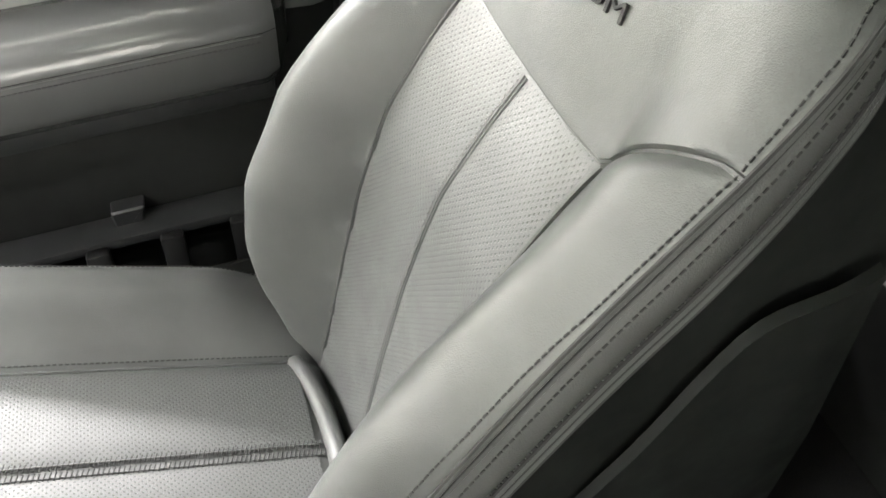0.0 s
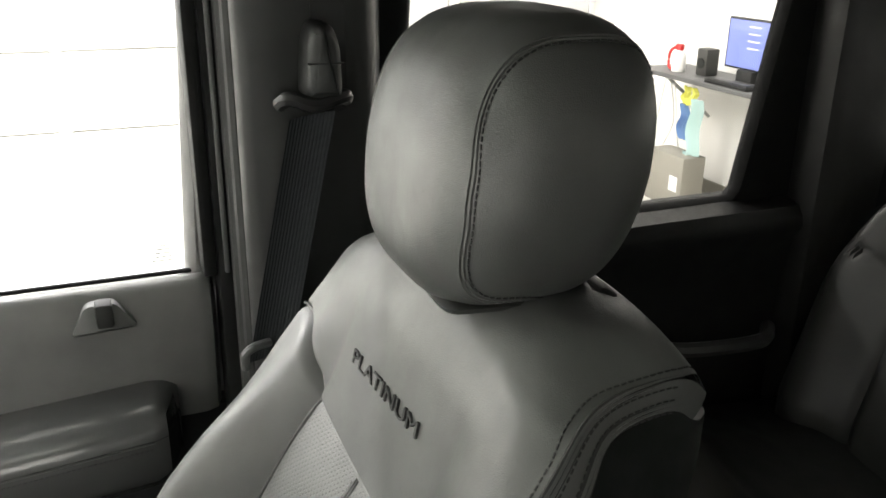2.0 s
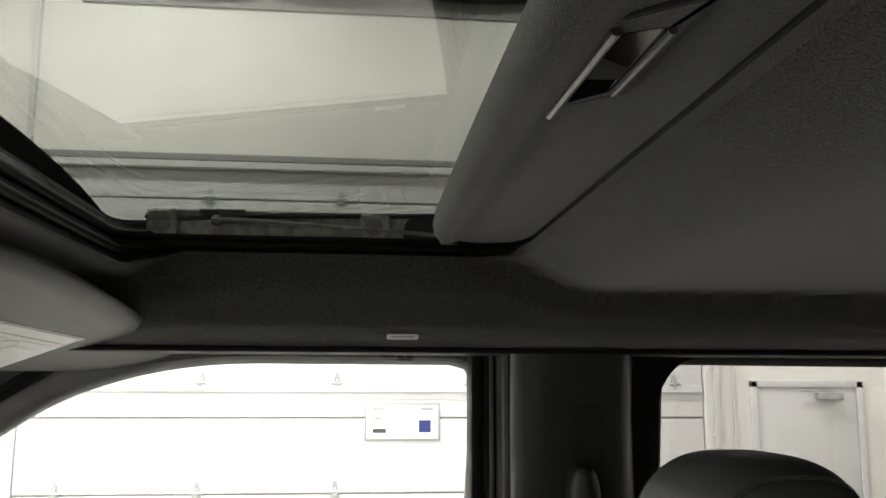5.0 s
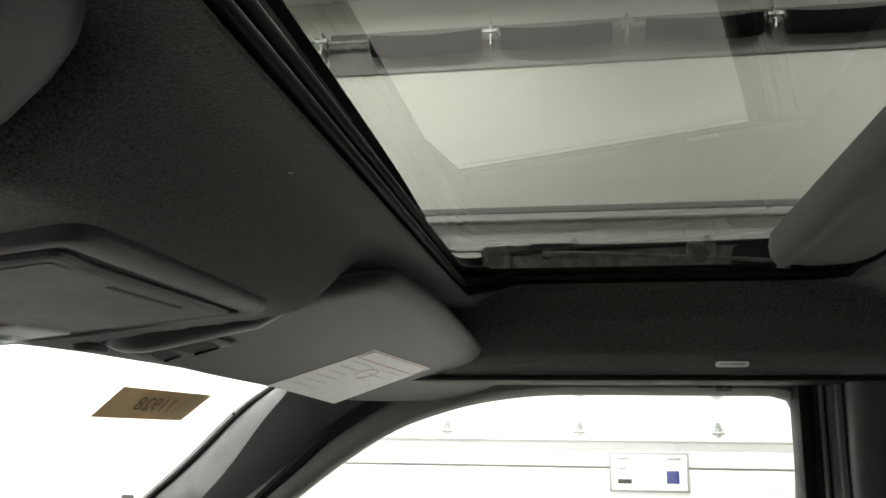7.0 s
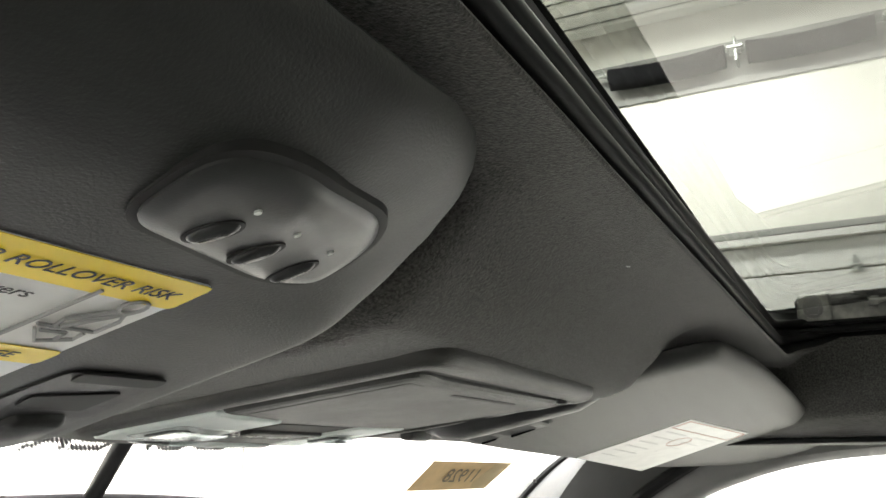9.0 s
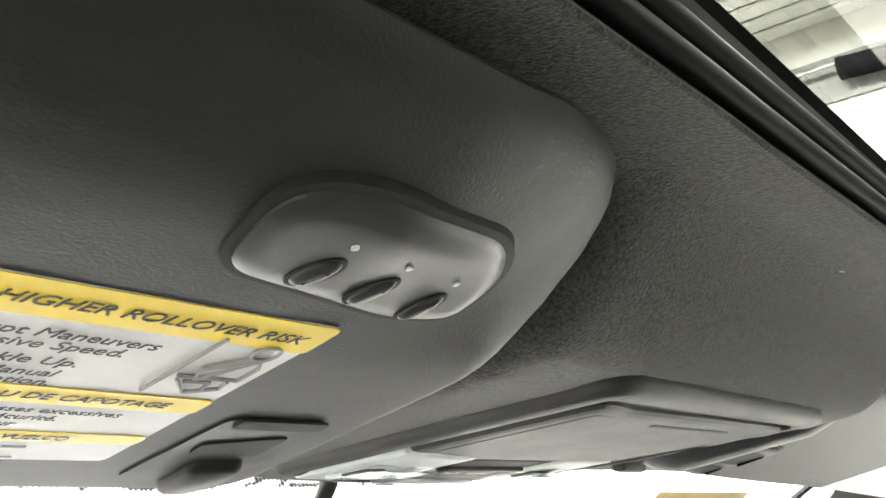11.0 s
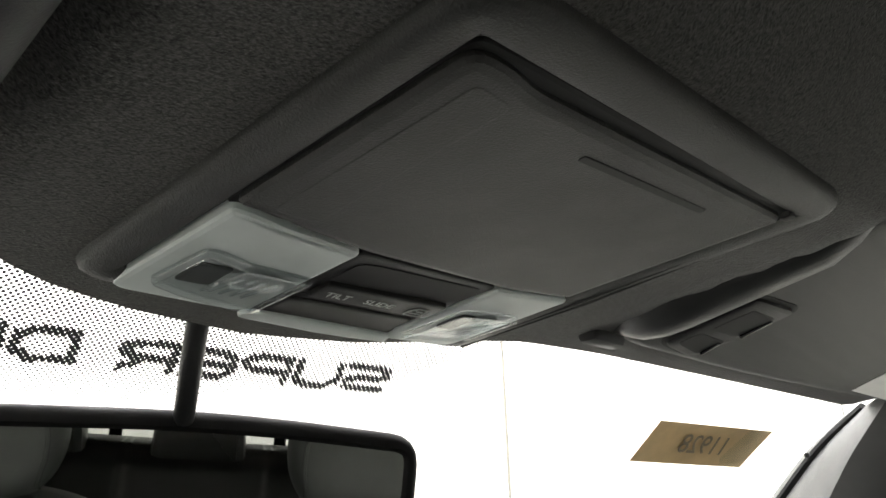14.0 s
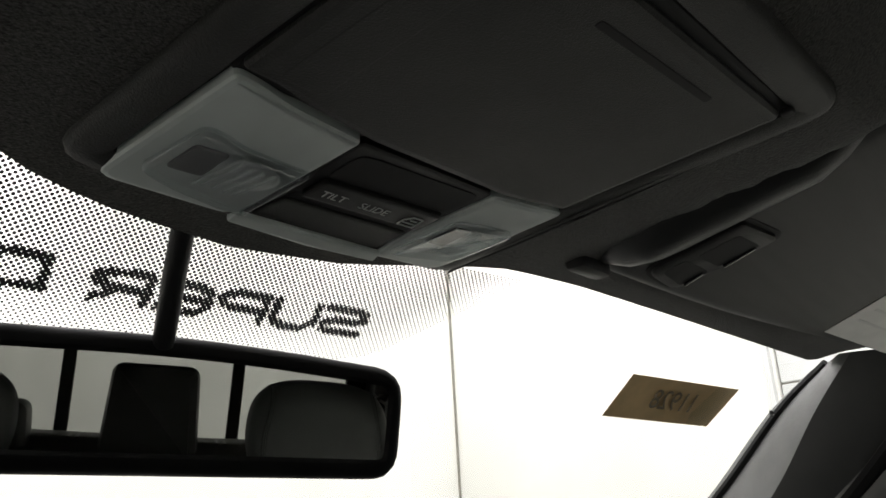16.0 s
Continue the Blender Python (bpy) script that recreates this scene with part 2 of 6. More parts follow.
def box(bm, x0, x1, y0, y1, z0, z1, bevel=0.0, seg=2):
    r = bmesh.ops.create_cube(bm, size=1.0)
    for v in r["verts"]:
        v.co = Vector((x0 + (v.co.x + 0.5) * (x1 - x0), y0 + (v.co.y + 0.5) * (y1 - y0), z0 + (v.co.z + 0.5) * (z1 - z0)))
    if bevel:
        es = list({e for v in r["verts"] for e in v.link_edges})
        bmesh.ops.bevel(bm, geom=es, offset=bevel, segments=seg, affect="EDGES", profile=0.5)
    return bm


def boxed(*a, **k):
    return box(bmesh.new(), *a, **k)


def moved(bm, m):
    bmesh.ops.transform(bm, matrix=m, verts=bm.verts)
    return bm


def grid(rows, closed_u=False, closed_v=False, caps=False):
    """A quad surface through rows of points of equal length."""
    bm = bmesh.new()
    vs = [[bm.verts.new(p) for p in row] for row in rows]
    n, m = len(vs), len(vs[0])
    for i in range(n if closed_u else n - 1):
        for j in range(m if closed_v else m - 1):
            q = (vs[i][j], vs[i][(j + 1) % m], vs[(i + 1) % n][(j + 1) % m], vs[(i + 1) % n][j])
            bm.faces.new(q)
    if caps:
        bm.faces.new(vs[0])
        bm.faces.new(vs[-1][::-1])
    bmesh.ops.remove_doubles(bm, verts=bm.verts, dist=1e-6)
    return bm


def tube(points, radius, sides=8, closed=False, flat=1.0, up=(0, 0, 1), bm=None):
    """A tube along points; flat squeezes it across up."""
    pts = [Vector(p) for p in points]
    n = len(pts)
    bm = bm or bmesh.new()
    rings = []
    for i, p in enumerate(pts):
        a = pts[(i + 1) % n] if closed or i < n - 1 else p
        b = pts[i - 1] if closed or i > 0 else p
        d = (a - b).normalized()
        s = d.cross(Vector(up))
        s = s.normalized() if s.length > 1e-5 else d.orthogonal().normalized()
        u = s.cross(d)
        r = radius[i] if isinstance(radius, (list, tuple)) else radius
        rings.append([bm.verts.new(p + s * r * math.cos(6.28318 * k / sides) + u * r * flat * math.sin(6.28318 * k / sides)) for k in range(sides)])
    for i in range(n if closed else n - 1):
        for k in range(sides):
            a, b = rings[i], rings[(i + 1) % n]
            bm.faces.new((a[k], a[(k + 1) % sides], b[(k + 1) % sides], b[k]))
    if not closed:
        bm.faces.new(rings[0])
        bm.faces.new(rings[-1][::-1])
    return bm


def smooth_line(points, steps=8):
    """Catmull-Rom through points."""
    p = [Vector(q) for q in points]
    p = [p[0] * 2 - p[1], *p, p[-1] * 2 - p[-2]]
    out = []
    for i in range(1, len(p) - 2):
        for k in range(steps):
            t = k / steps
            a, b, c, d = p[i - 1 : i + 3]
            out.append(0.5 * ((2 * b) + (c - a) * t + (2 * a - 5 * b + 4 * c - d) * t * t + (3 * b - a - 3 * c + d) * t**3))
    return out + [p[-2]]


def rounded(points, radius, steps=5):
    """A closed 2D outline with its corners rounded; radius one for all or one each."""
    out, n = [], len(points)
    for i in range(n):
        p, a, b = Vector(points[i]), Vector(points[i - 1]), Vector(points[(i + 1) % n])
        r = radius[i] if isinstance(radius, (list, tuple)) else radius
        u, v = (a - p), (b - p)
        r = min(r, u.length * 0.48, v.length * 0.48)
        s, e = p + u.normalized() * r, p + v.normalized() * r
        for k in range(steps + 1):
            t = k / steps
            out.append(s * (1 - t) ** 2 + p * 2 * t * (1 - t) + e * t * t)
    return out


def inset(points, d):
    """A closed outline moved inwards by d (counter-clockwise outlines)."""
    n, out = len(points), []
    area = sum(points[i - 1].x * points[i].y - points[i].x * points[i - 1].y for i in range(n))
    s = 1 if area > 0 else -1
    for i in range(n):
        t = (points[(i + 1) % n] - points[i - 1])
        t = t.normalized() if t.length > 1e-9 else Vector((1, 0))
        out.append(points[i] + s * d * Vector((-t.y, t.x)))
    return out


def sheet_with_hole(outer, hole, zed, rings=6, extra=()):
    """A surface between two outlines of equal count, with its height from zed(x, y)."""
    rows = []
    for k in range(rings + 1):
        t = k / rings
        rows.append([(o.x * t + h.x * (1 - t), o.y * t + h.y * (1 - t), zed(o.x * t + h.x * (1 - t), o.y * t + h.y * (1 - t))) for o, h in zip(outer, hole)])
    return grid([*extra, *rows], closed_v=True)


def spread(outline, n):
    """n points at even steps along a closed 2D outline."""
    p = [Vector(q) for q in outline]
    p.append(p[0])
    cum = [0.0]
    for a, b in zip(p, p[1:]):
        cum.append(cum[-1] + (b - a).length)
    out, j = [], 0
    for i in range(n):
        d = cum[-1] * i / n
        while cum[j + 1] < d:
            j += 1
        t = (d - cum[j]) / max(cum[j + 1] - cum[j], 1e-9)
        out.append(p[j].lerp(p[j + 1], t))
    return out


def dashes(points, pitch, length, radius, side=(0, 0, 1), lift=0.0, bm=None):
    """Short thread stitches along a line of points."""
    pts = [Vector(p) for p in points]
    bm = bm or bmesh.new()
    cum = [0.0]
    for a, b in zip(pts, pts[1:]):
        cum.append(cum[-1] + (b - a).length)

    def at(d):
        d = min(max(d, 0), cum[-1])
        for j in range(len(pts) - 1):
            if cum[j + 1] >= d:
                return pts[j].lerp(pts[j + 1], (d - cum[j]) / max(cum[j + 1] - cum[j], 1e-9))
        return pts[-1]

    d = pitch * 0.5
    while d < cum[-1] - length:
        tube([at(d), at(d + length)], radius, 5, bm=bm)
        d += pitch
    return bm


def lettering(name, body, size, m, material, parent=None, depth=0.0006, shear=0.0, spacing=1.0, align="CENTER"):
    """Words in the built-in font as a mesh, flat in the pose m."""
    cu = bpy.data.curves.new(name, "FONT")
    cu.body, cu.size, cu.extrude, cu.shear, cu.space_character = body, size, depth, shear, spacing
    cu.align_x, cu.align_y, cu.resolution_u = align, "CENTER", 3
    tmp = new(name, cu)
    me = bpy.data.meshes.new_from_object(tmp.evaluated_get(bpy.context.evaluated_depsgraph_get()))
    bpy.data.objects.remove(tmp)
    me.name = name
    me.transform(m)
    me.materials.clear()
    me.materials.append(material)
    ob = new(name, me)
    if parent:
        ob.parent = parent
    return ob


def lerp_table(table, x):
    return float(np.interp(x, [a for a, _ in table], [b for _, b in table]))


def smooth_step(x, a, b):
    t = min(max((x - a) / (b - a), 0.0), 1.0)
    return t * t * (3 - 2 * t)

# ---- garage ----
WX, WB, WF, WL, CZ = 6.77, -4.55, 6.35, -5.2, 6.15  # right, rear, front and left walls, ceiling


def structure(name, bm, material, label, category, parent=None, smooth=False):
    return tagged(part(name, bm, material, parent, "", smooth), label, category, kind="structure")


structure("floor", boxed(WL, WX + 0.3, WB, WF, -0.2, 0.0), M["concrete"], "grey sealed concrete garage floor", "floor")
structure("wall_rear", boxed(WL, WX + 0.3, WB - 0.2, WB, -0.2, CZ), M["wall"], "plain white painted garage wall behind the truck", "wall")
structure("wall_front", boxed(WL, WX + 0.3, WF, WF + 0.2, -0.2, CZ), M["wall"], "plain white painted garage wall ahead of the truck", "wall")
# never in view; stands this near to throw light back at the cab
structure("wall_left_unseen", boxed(WL - 0.2, WL, WB - 0.2, WF + 0.2, -0.2, CZ), M["wall"], "plain white painted garage wall", "wall")

DY0, DY1, DZ1 = -2.87, 2.92, 3.88  # big door's opening
wr = boxed(WX, WX + 0.2, DY1, WF, 0, CZ)
box(wr, WX, WX + 0.2, WB, DY0, 0, CZ)
box(wr, WX, WX + 0.2, DY0, DY1, DZ1, CZ)
structure("wall_right", wr, M["wall"], "white painted garage wall with a wide sectional door", "wall")

# an added strip, so that the line where the two walls meet shows
structure("corner_line", boxed(WX - 0.020, WX - 0.002, WF - 0.020, WF - 0.002, 0.0, CZ - 0.03), M["base_grey"], "thin grey strip marking the garage corner", "trim")

cl = bmesh.new()
for i in range(64):
    y = WL + i * 0.25
    if y < WX:
        box(cl, y, y + 0.19, WB, WF, CZ - 0.05, CZ, 0.02, 1)
box(cl, WL, WX + 0.2, WB, WF, CZ, CZ + 0.1)
structure("ceiling", cl, M["ceil_metal"], "white ribbed steel garage ceiling", "ceiling")

lint = boxed(WX - 0.03, WX, DY0 - 0.1, DY1 + 0.1, DZ1, DZ1 + 0.06, 0.004)
structure("trim_lintel", lint, M["door_white"], "white lintel trim above the sectional door", "trim")
structure("trim_lintel_seal", boxed(WX - 0.035, WX, DY0 - 0.1, DY1 + 0.1, DZ1 + 0.064, DZ1 + 0.12, 0.004), M["seam_grey"], "grey seal strip above the sectional door", "trim")

# sectional door
big = thing("garage_door", "closed white sectional garage door with steel hinges", "garage door")
PH = 0.617
z = -0.083
for i in range(7):
    z0, z1 = max(0.005, z + i * PH + 0.008), min(DZ1 - 0.005, z + (i + 1) * PH - 0.008)
    b = boxed(WX + 0.045, WX + 0.09, DY0 + 0.01, DY1 - 0.01, z0, z1, 0.006, 1)
    for k in range(1, 4):  # pressed ribs
        zz = z0 + (z1 - z0) * k / 4
        box(b, WX + 0.0435, WX + 0.046, DY0 + 0.02, DY1 - 0.02, zz - 0.005, zz + 0.005, 0.001, 1)
    part("door_section", b, M["door_white"], big, "white ribbed steel section", smooth=False)
    if i:
        part("section_seal", boxed(WX + 0.06, WX + 0.08, DY0 + 0.01, DY1 - 0.01, z0 - 0.013, z0 + 0.001), M["base_grey"], big, smooth=False)
strut = boxed(WX + 0.015, WX + 0.045, DY0 + 0.02, DY1 - 0.02, 1.985, 2.045, 0.003, 1)
part("strut", strut, M["door_white"], big, "long stiffening strut")
tri = [Vector(q) for q in rounded([(-0.042, -0.055), (0.042, -0.055), (0.036, -0.015), (0.012, 0.085), (-0.012, 0.085), (-0.036, -0.015)], 0.006, 3)]
hb = grid([[(-h, p.x, p.y) for p in inset(tri, q)] for q, h in ((0, 0.0), (0, 0.010), (0.002, 0.013))], closed_v=True, caps=True)
box(hb, -0.034, -0.012, -0.016, 0.016, -0.045, 0.03, 0.006, 1)
tube([(-0.03, -0.05, 0), (-0.03, 0.05, 0)], 0.012, 8, bm=hb)
hinge = part("hinge", hb, M["steel"], big)
hinge.location = (WX + 0.045, 1.51, 2.07)
for i in range(1, 7):
    for y in (2.58, 1.46, 0.34, -0.78, -1.90, -2.6):
        if i == 3 and abs(y - 1.46) < 0.01:
            continue
        h = hinge.copy()
        scene.collection.objects.link(h)
        h.location = (WX + 0.045, y, z + i * PH + (0.29 if i == 3 else 0.02))
hinge.location = (WX + 0.045, 1.46, z + 3 * PH + 0.29)

trk = boxed(WX - 0.065, WX - 0.04, DY1 + 0.02, DY1 + 0.06, 0.05, 5.6, 0.004, 1)
box(trk, WX - 0.04, WX, DY1 + 0.02, DY1 + 0.026, 0.05, 5.6)
for i in range(9):
    box(trk, WX - 0.06, WX, DY1 + 0.015, DY1 + 0.07, 0.4 + i * 0.6, 0.44 + i * 0.6, 0.004, 1)
trail = thing("door_track", "pale painted vertical track with brackets beside the sectional door", "track", "tracks of the sectional door")
part("rail", trk, M["door_white"], trail)
t2 = copy_thing(trail, Matrix.Translation((0, DY0 - DY1 - 0.12, 0)))
part("jamb_angle", boxed(WX - 0.03, WX, DY0 - 0.18, DY0 - 0.12, 0.05, 4.6, 0.003, 1), M["steel"], t2)
part("jamb_plate", boxed(WX - 0.012, WX - 0.004, DY0 - 0.02, DY0 + 0.16, 0.05, 3.9, 0.003, 1), M["steel"], t2)

shaft = thing("torsion_shaft", "dark torsion springs on a steel shaft high on the garage wall", "door spring")
SZ, SX = 5.62, WX - 0.15
part("shaft", tube([(SX, -3.1, SZ), (SX, 3.1, SZ)], 0.022, 10, up=(1, 0, 0)), M["steel"], shaft)
part("backing", boxed(WX - 0.03, WX - 0.002, -3.1, 2.62, 5.34, 5.76, 0.004), M["seam_grey"], shaft, "grey steel spring pad")
ends = [2.66, 1.06, -0.16, -1.42, -2.66]
for i, y in enumerate(ends):
    b = boxed(SX - 0.05, WX, y - 0.012, y + 0.012, SZ - 0.13, SZ + 0.10, 0.004, 1)
    tube([(SX, y - 0.05, SZ), (SX, y + 0.05, SZ)], 0.055, 14, up=(1, 0, 0), bm=b)
    box(b, SX - 0.07, SX + 0.02, y - 0.07, y + 0.07, SZ - 0.02, SZ + 0.02, 0.006, 1)
    part("bracket", b, M["steel"], shaft)
for y0, y1 in ((2.18, 1.15), (0.97, -0.03), (-0.33, -1.32), (-1.52, -2.50)):
    n = int(abs(y1 - y0) / 0.0052)
    rows = []
    for k in range(n * 2 + 1):
        y = y0 + (y1 - y0) * k / (n * 2)
        r = 0.104 if k % 2 else 0.098
        sag = 0.028 * (1 - (k / n - 1) ** 2)
        rows.append([(SX + r * math.cos(a), y, SZ - 0.055 - sag + r * math.sin(a)) for a in [6.28318 * q / 14 for q in range(14)]])
    part("spring", grid(rows, closed_v=True, caps=True), M["spring"], shaft, "black wound torsion spring")

cr = thing("timber_crate_board", "bare plywood board with a dark vent on the wall", "board")
part("board", boxed(WX - 0.06, WX, 3.35, 3.75, 5.2, 6.1, 0.004), M["timber"], cr)
part("vent", boxed(WX - 0.09, WX - 0.064, 3.42, 3.58, 5.35, 5.9, 0.006), M["black"], cr)

# poster on the sectional door
po = thing("notice", "white laminated notice with two blue vehicle drawings on the door", "notice")
part("sheet", boxed(WX + 0.030, WX + 0.038, -0.463, 0.140, 1.605, 1.885, 0.004), M["label_white"], po)
part("border", boxed(WX + 0.034, WX + 0.0405, -0.480, 0.157, 1.588, 1.902, 0.004), M["seam_grey"], po)
for a, b, c, d, mm in ((-0.40, -0.30, 1.66, 1.76, "navy"), (-0.02, 0.09, 1.655, 1.69, "ink"), (-0.15, -0.145, 1.67, 1.84, "ink_grey"), (0.02, 0.08, 1.765, 1.785, "ink_grey"), (-0.42, -0.31, 1.845, 1.865, "ink_grey"), (0.0, 0.10, 1.845, 1.865, "ink_grey")):
    part("printed_bar", boxed(WX + 0.0275, WX + 0.0295, a, b, c, d), M[mm], po)

po.location = (0, -0.055, -0.01)

# side door in the right wall
PD0, PD1 = -4.25, -3.33
pd = thing("side_door", "closed white steel side door with a panic bar and closer", "door")
part("leaf", boxed(WX - 0.02, WX - 0.002, PD0 + 0.004, PD1 - 0.004, 0.012, 2.03, 0.004), M["door_white"], pd)
part("kick_plate", boxed(WX - 0.026, WX - 0.0205, PD0 + 0.05, PD1 - 0.04, 0.03, 0.20, 0.002), M["base_grey"], pd, "grey kick plate")
pb = boxed(WX - 0.085, WX - 0.02, PD0 + 0.06, PD1 - 0.03, 1.02, 1.075, 0.012)
box(pb, WX - 0.1, WX - 0.02, PD1 - 0.10, PD1 - 0.02, 0.98, 1.11, 0.012)
part("panic_bar", pb, M["steel"], pd, "steel panic bar")
dc = boxed(WX - 0.09, WX - 0.022, -4.10, -3.86, 1.93, 1.99, 0.008)
box(dc, WX - 0.07, WX - 0.05, -4.02, -3.72, 1.995, 2.01, 0.003)
part("closer", dc, M["steel"], pd, "grey door closer")
fr = boxed(WX - 0.035, WX - 0.001, PD0 - 0.06, PD0, 0, 2.09, 0.004)
box(fr, WX - 0.035, WX - 0.001, PD1, PD1 + 0.06, 0, 2.09, 0.004)
box(fr, WX - 0.035, WX - 0.001, PD0 - 0.06, PD1 + 0.06, 2.034, 2.095, 0.004)
part("frame", fr, M["door_white"], pd)
sw = thing("door_opener_switch", "small dark push-button switch with conduit on the wall", "switch")
part("plate", boxed(WX - 0.045, WX - 0.001, -3.155, -3.085, 1.21, 1.36, 0.008), M["metal_dark"], sw)
part("conduit", tube([(WX - 0.02, -3.12, 1.36), (WX - 0.02, -3.12, 3.4)], 0.012, 8, up=(0, 1, 0)), M["cable"], sw)
structure("baseboard", boxed(WL + 0.3, WX - 0.04, WB, WB + 0.015, 0.0, 0.12, 0.004), M["base_grey"], "grey rubber base moulding along the rear wall", "baseboard")
so = thing("wall_socket", "small dark wall socket with a plugged-in lead", "socket")
part("plate", boxed(6.50, 6.60, WB, WB + 0.02, 0.36, 0.48, 0.006), M["trim_dark"], so)
part("lead", tube(smooth_line([(6.52, WB + 0.03, 0.38), (6.2, WB + 0.05, 0.16), (5.95, WB + 0.06, 0.30), (5.8, WB + 0.06, 0.9)]), 0.006, 6), M["cable"], so)
part("plug", boxed(6.50, 6.545, WB + 0.022, WB + 0.07, 0.39, 0.43, 0.006), M["black"], so)
s2 = thing("wall_thermostat", "small grey control on the white wall", "switch")
part("plate", boxed(6.81 - 0.1, 6.75, WB, WB + 0.02, 1.05, 1.12, 0.005), M["metal_dark"], s2)
part("knob", boxed(6.72, 6.74, WB + 0.021, WB + 0.03, 1.07, 1.10, 0.003), M["steel"], s2)

# wall desk
dk = thing("wall_desk", "dark narrow wall desk on a steel bracket", "desk")
part("top", boxed(4.3, 6.08, WB + 0.004, WB + 0.50, 0.90, 0.935, 0.004), M["desk"], dk)
for x in (5.72, 4.6):
    part("bracket", tube([(x, WB + 0.45, 0.897), (x - 0.02, WB + 0.02, 0.56)], 0.014, 6, up=(1, 0, 0)), M["steel"], dk)
mo = thing("monitor", "flat computer monitor showing a pale blue page on the desk", "monitor")
part("case", moved(boxed(-0.26, 0.26, -0.02, 0.02, 0.0, 0.36, 0.008), pose(4.98, WB + 0.3, 1.045, 0, 0, 0)), M["black"], mo)
part("screen", moved(boxed(-0.245, 0.245, 0.0202, 0.0212, 0.015, 0.345), pose(4.98, WB + 0.3, 1.045)), M["screen"], mo)
for k in range(4):
    part("printed_bar", moved(boxed(-0.08, 0.04, 0.0216, 0.0222, 0.30 - 0.05 * k, 0.31 - 0.05 * k), pose(4.98, WB + 0.3, 1.045)), M["label_white"], mo)
part("stand", boxed(4.9, 5.06, WB + 0.22, WB + 0.36, 0.936, 1.05, 0.01), M["black"], mo)
kb = thing("keyboard", "dark keyboard on the desk", "keyboard")
part("case", boxed(4.8, 5.25, WB + 0.34, WB + 0.48, 0.936, 0.965, 0.006), M["trim_dark"], kb)
part("keys", boxed(4.82, 5.23, WB + 0.355, WB + 0.465, 0.966, 0.972, 0.002), M["trim"], kb)
sp = thing("speaker", "small grey computer speaker on the desk", "speaker")
part("case", boxed(5.44, 5.56, WB + 0.2, WB + 0.32, 0.936, 1.14, 0.012), M["metal_dark"], sp)
part("cone", moved(tube([(0, 0, 0), (0, 0, 0.006)], 0.04, 16, up=(1, 0, 0)), pose(5.5, WB + 0.321, 1.03, -90)), M["black"], sp)
fx = thing("fire_extinguisher", "small white and red fire extinguisher on the wall above the desk", "fire extinguisher")
part("cylinder", tube([(5.72, WB + 0.1, 0.938), (5.72, WB + 0.1, 1.06), (5.72, WB + 0.1, 1.10)], [0.055, 0.055, 0.02], 14, up=(1, 0, 0)), M["label_white"], fx)
hd = boxed(5.69, 5.76, WB + 0.08, WB + 0.12, 1.10, 1.15, 0.01)
tube(smooth_line([(5.75, WB + 0.1, 1.13), (5.84, WB + 0.1, 1.08), (5.85, WB + 0.1, 0.97), (5.80, WB + 0.1, 0.94)]), 0.012, 6, bm=hd)
part("head", hd, M["red"], fx, "red valve head and hose")
ds = thing("hand_duster", "yellow and teal cleaning cloths hanging below the desk", "cloth")
cloth = lambda x, w, z0, z1, s: grid([[(x + w * (u / 8 - 0.5) * (1 - 0.35 * abs(v / 8 - 0.4)) + 0.02 * math.sin(v + s), WB + 0.43 + 0.02 * math.sin(u * 1.7 + s), z0 + (z1 - z0) * v / 8) for u in range(9)] for v in range(9)])
for nm, x, w, z0, z1, mm in (("yellow_cloth", 5.46, 0.18, 0.72, 0.86, "yellow"), ("blue_cloth", 5.50, 0.11, 0.45, 0.72, "blue"), ("teal_cloth", 5.38, 0.17, 0.35, 0.78, "teal"), ("cloth_end", 5.43, 0.10, 0.10, 0.36, "teal")):
    part(nm, cloth(x, w, z0, z1, x * 9), M[mm], ds)
part("hook", tube([(5.43, WB + 0.43, 0.897), (5.43, WB + 0.43, 0.70)], 0.006, 6, up=(1, 0, 0)), M["steel"], ds)
pc = thing("computer_tower", "dark grey computer tower on the floor with a pale sticker", "computer")
part("case", boxed(5.27, 5.72, WB + 0.25, WB + 0.46, 0.0, 0.42, 0.008), M["base_grey"], pc)
part("sticker", boxed(5.32, 5.42, WB + 0.461, WB + 0.463, 0.14, 0.26), M["label_white"], pc)
bx = thing("parts_box", "open white and red cardboard box with yellow bag on the floor", "box")
b = boxed(5.76, 5.98, WB + 0.25, WB + 0.47, 0.0, 0.012)
for a in ((5.76, 5.772, WB + 0.25, WB + 0.47), (5.968, 5.98, WB + 0.25, WB + 0.47), (5.76, 5.98, WB + 0.25, WB + 0.262), (5.76, 5.98, WB + 0.458, WB + 0.47)):
    box(b, *a, 0.0, 0.20)
part("carton", b, M["label_white"], bx, smooth=False)
part("flap", moved(boxed(0, 0.18, 0, 0.2, 0, 0.006), pose(5.975, WB + 0.26, 0.205, 0, -15, 0)), M["manila"], bx, smooth=False)
part("bag", cloth(5.85, 0.2, 0.02, 0.34, 2), M["yellow"], bx)
part("stripe", boxed(5.80, 5.94, WB + 0.471, WB + 0.473, 0.05, 0.12), M["red"], bx)
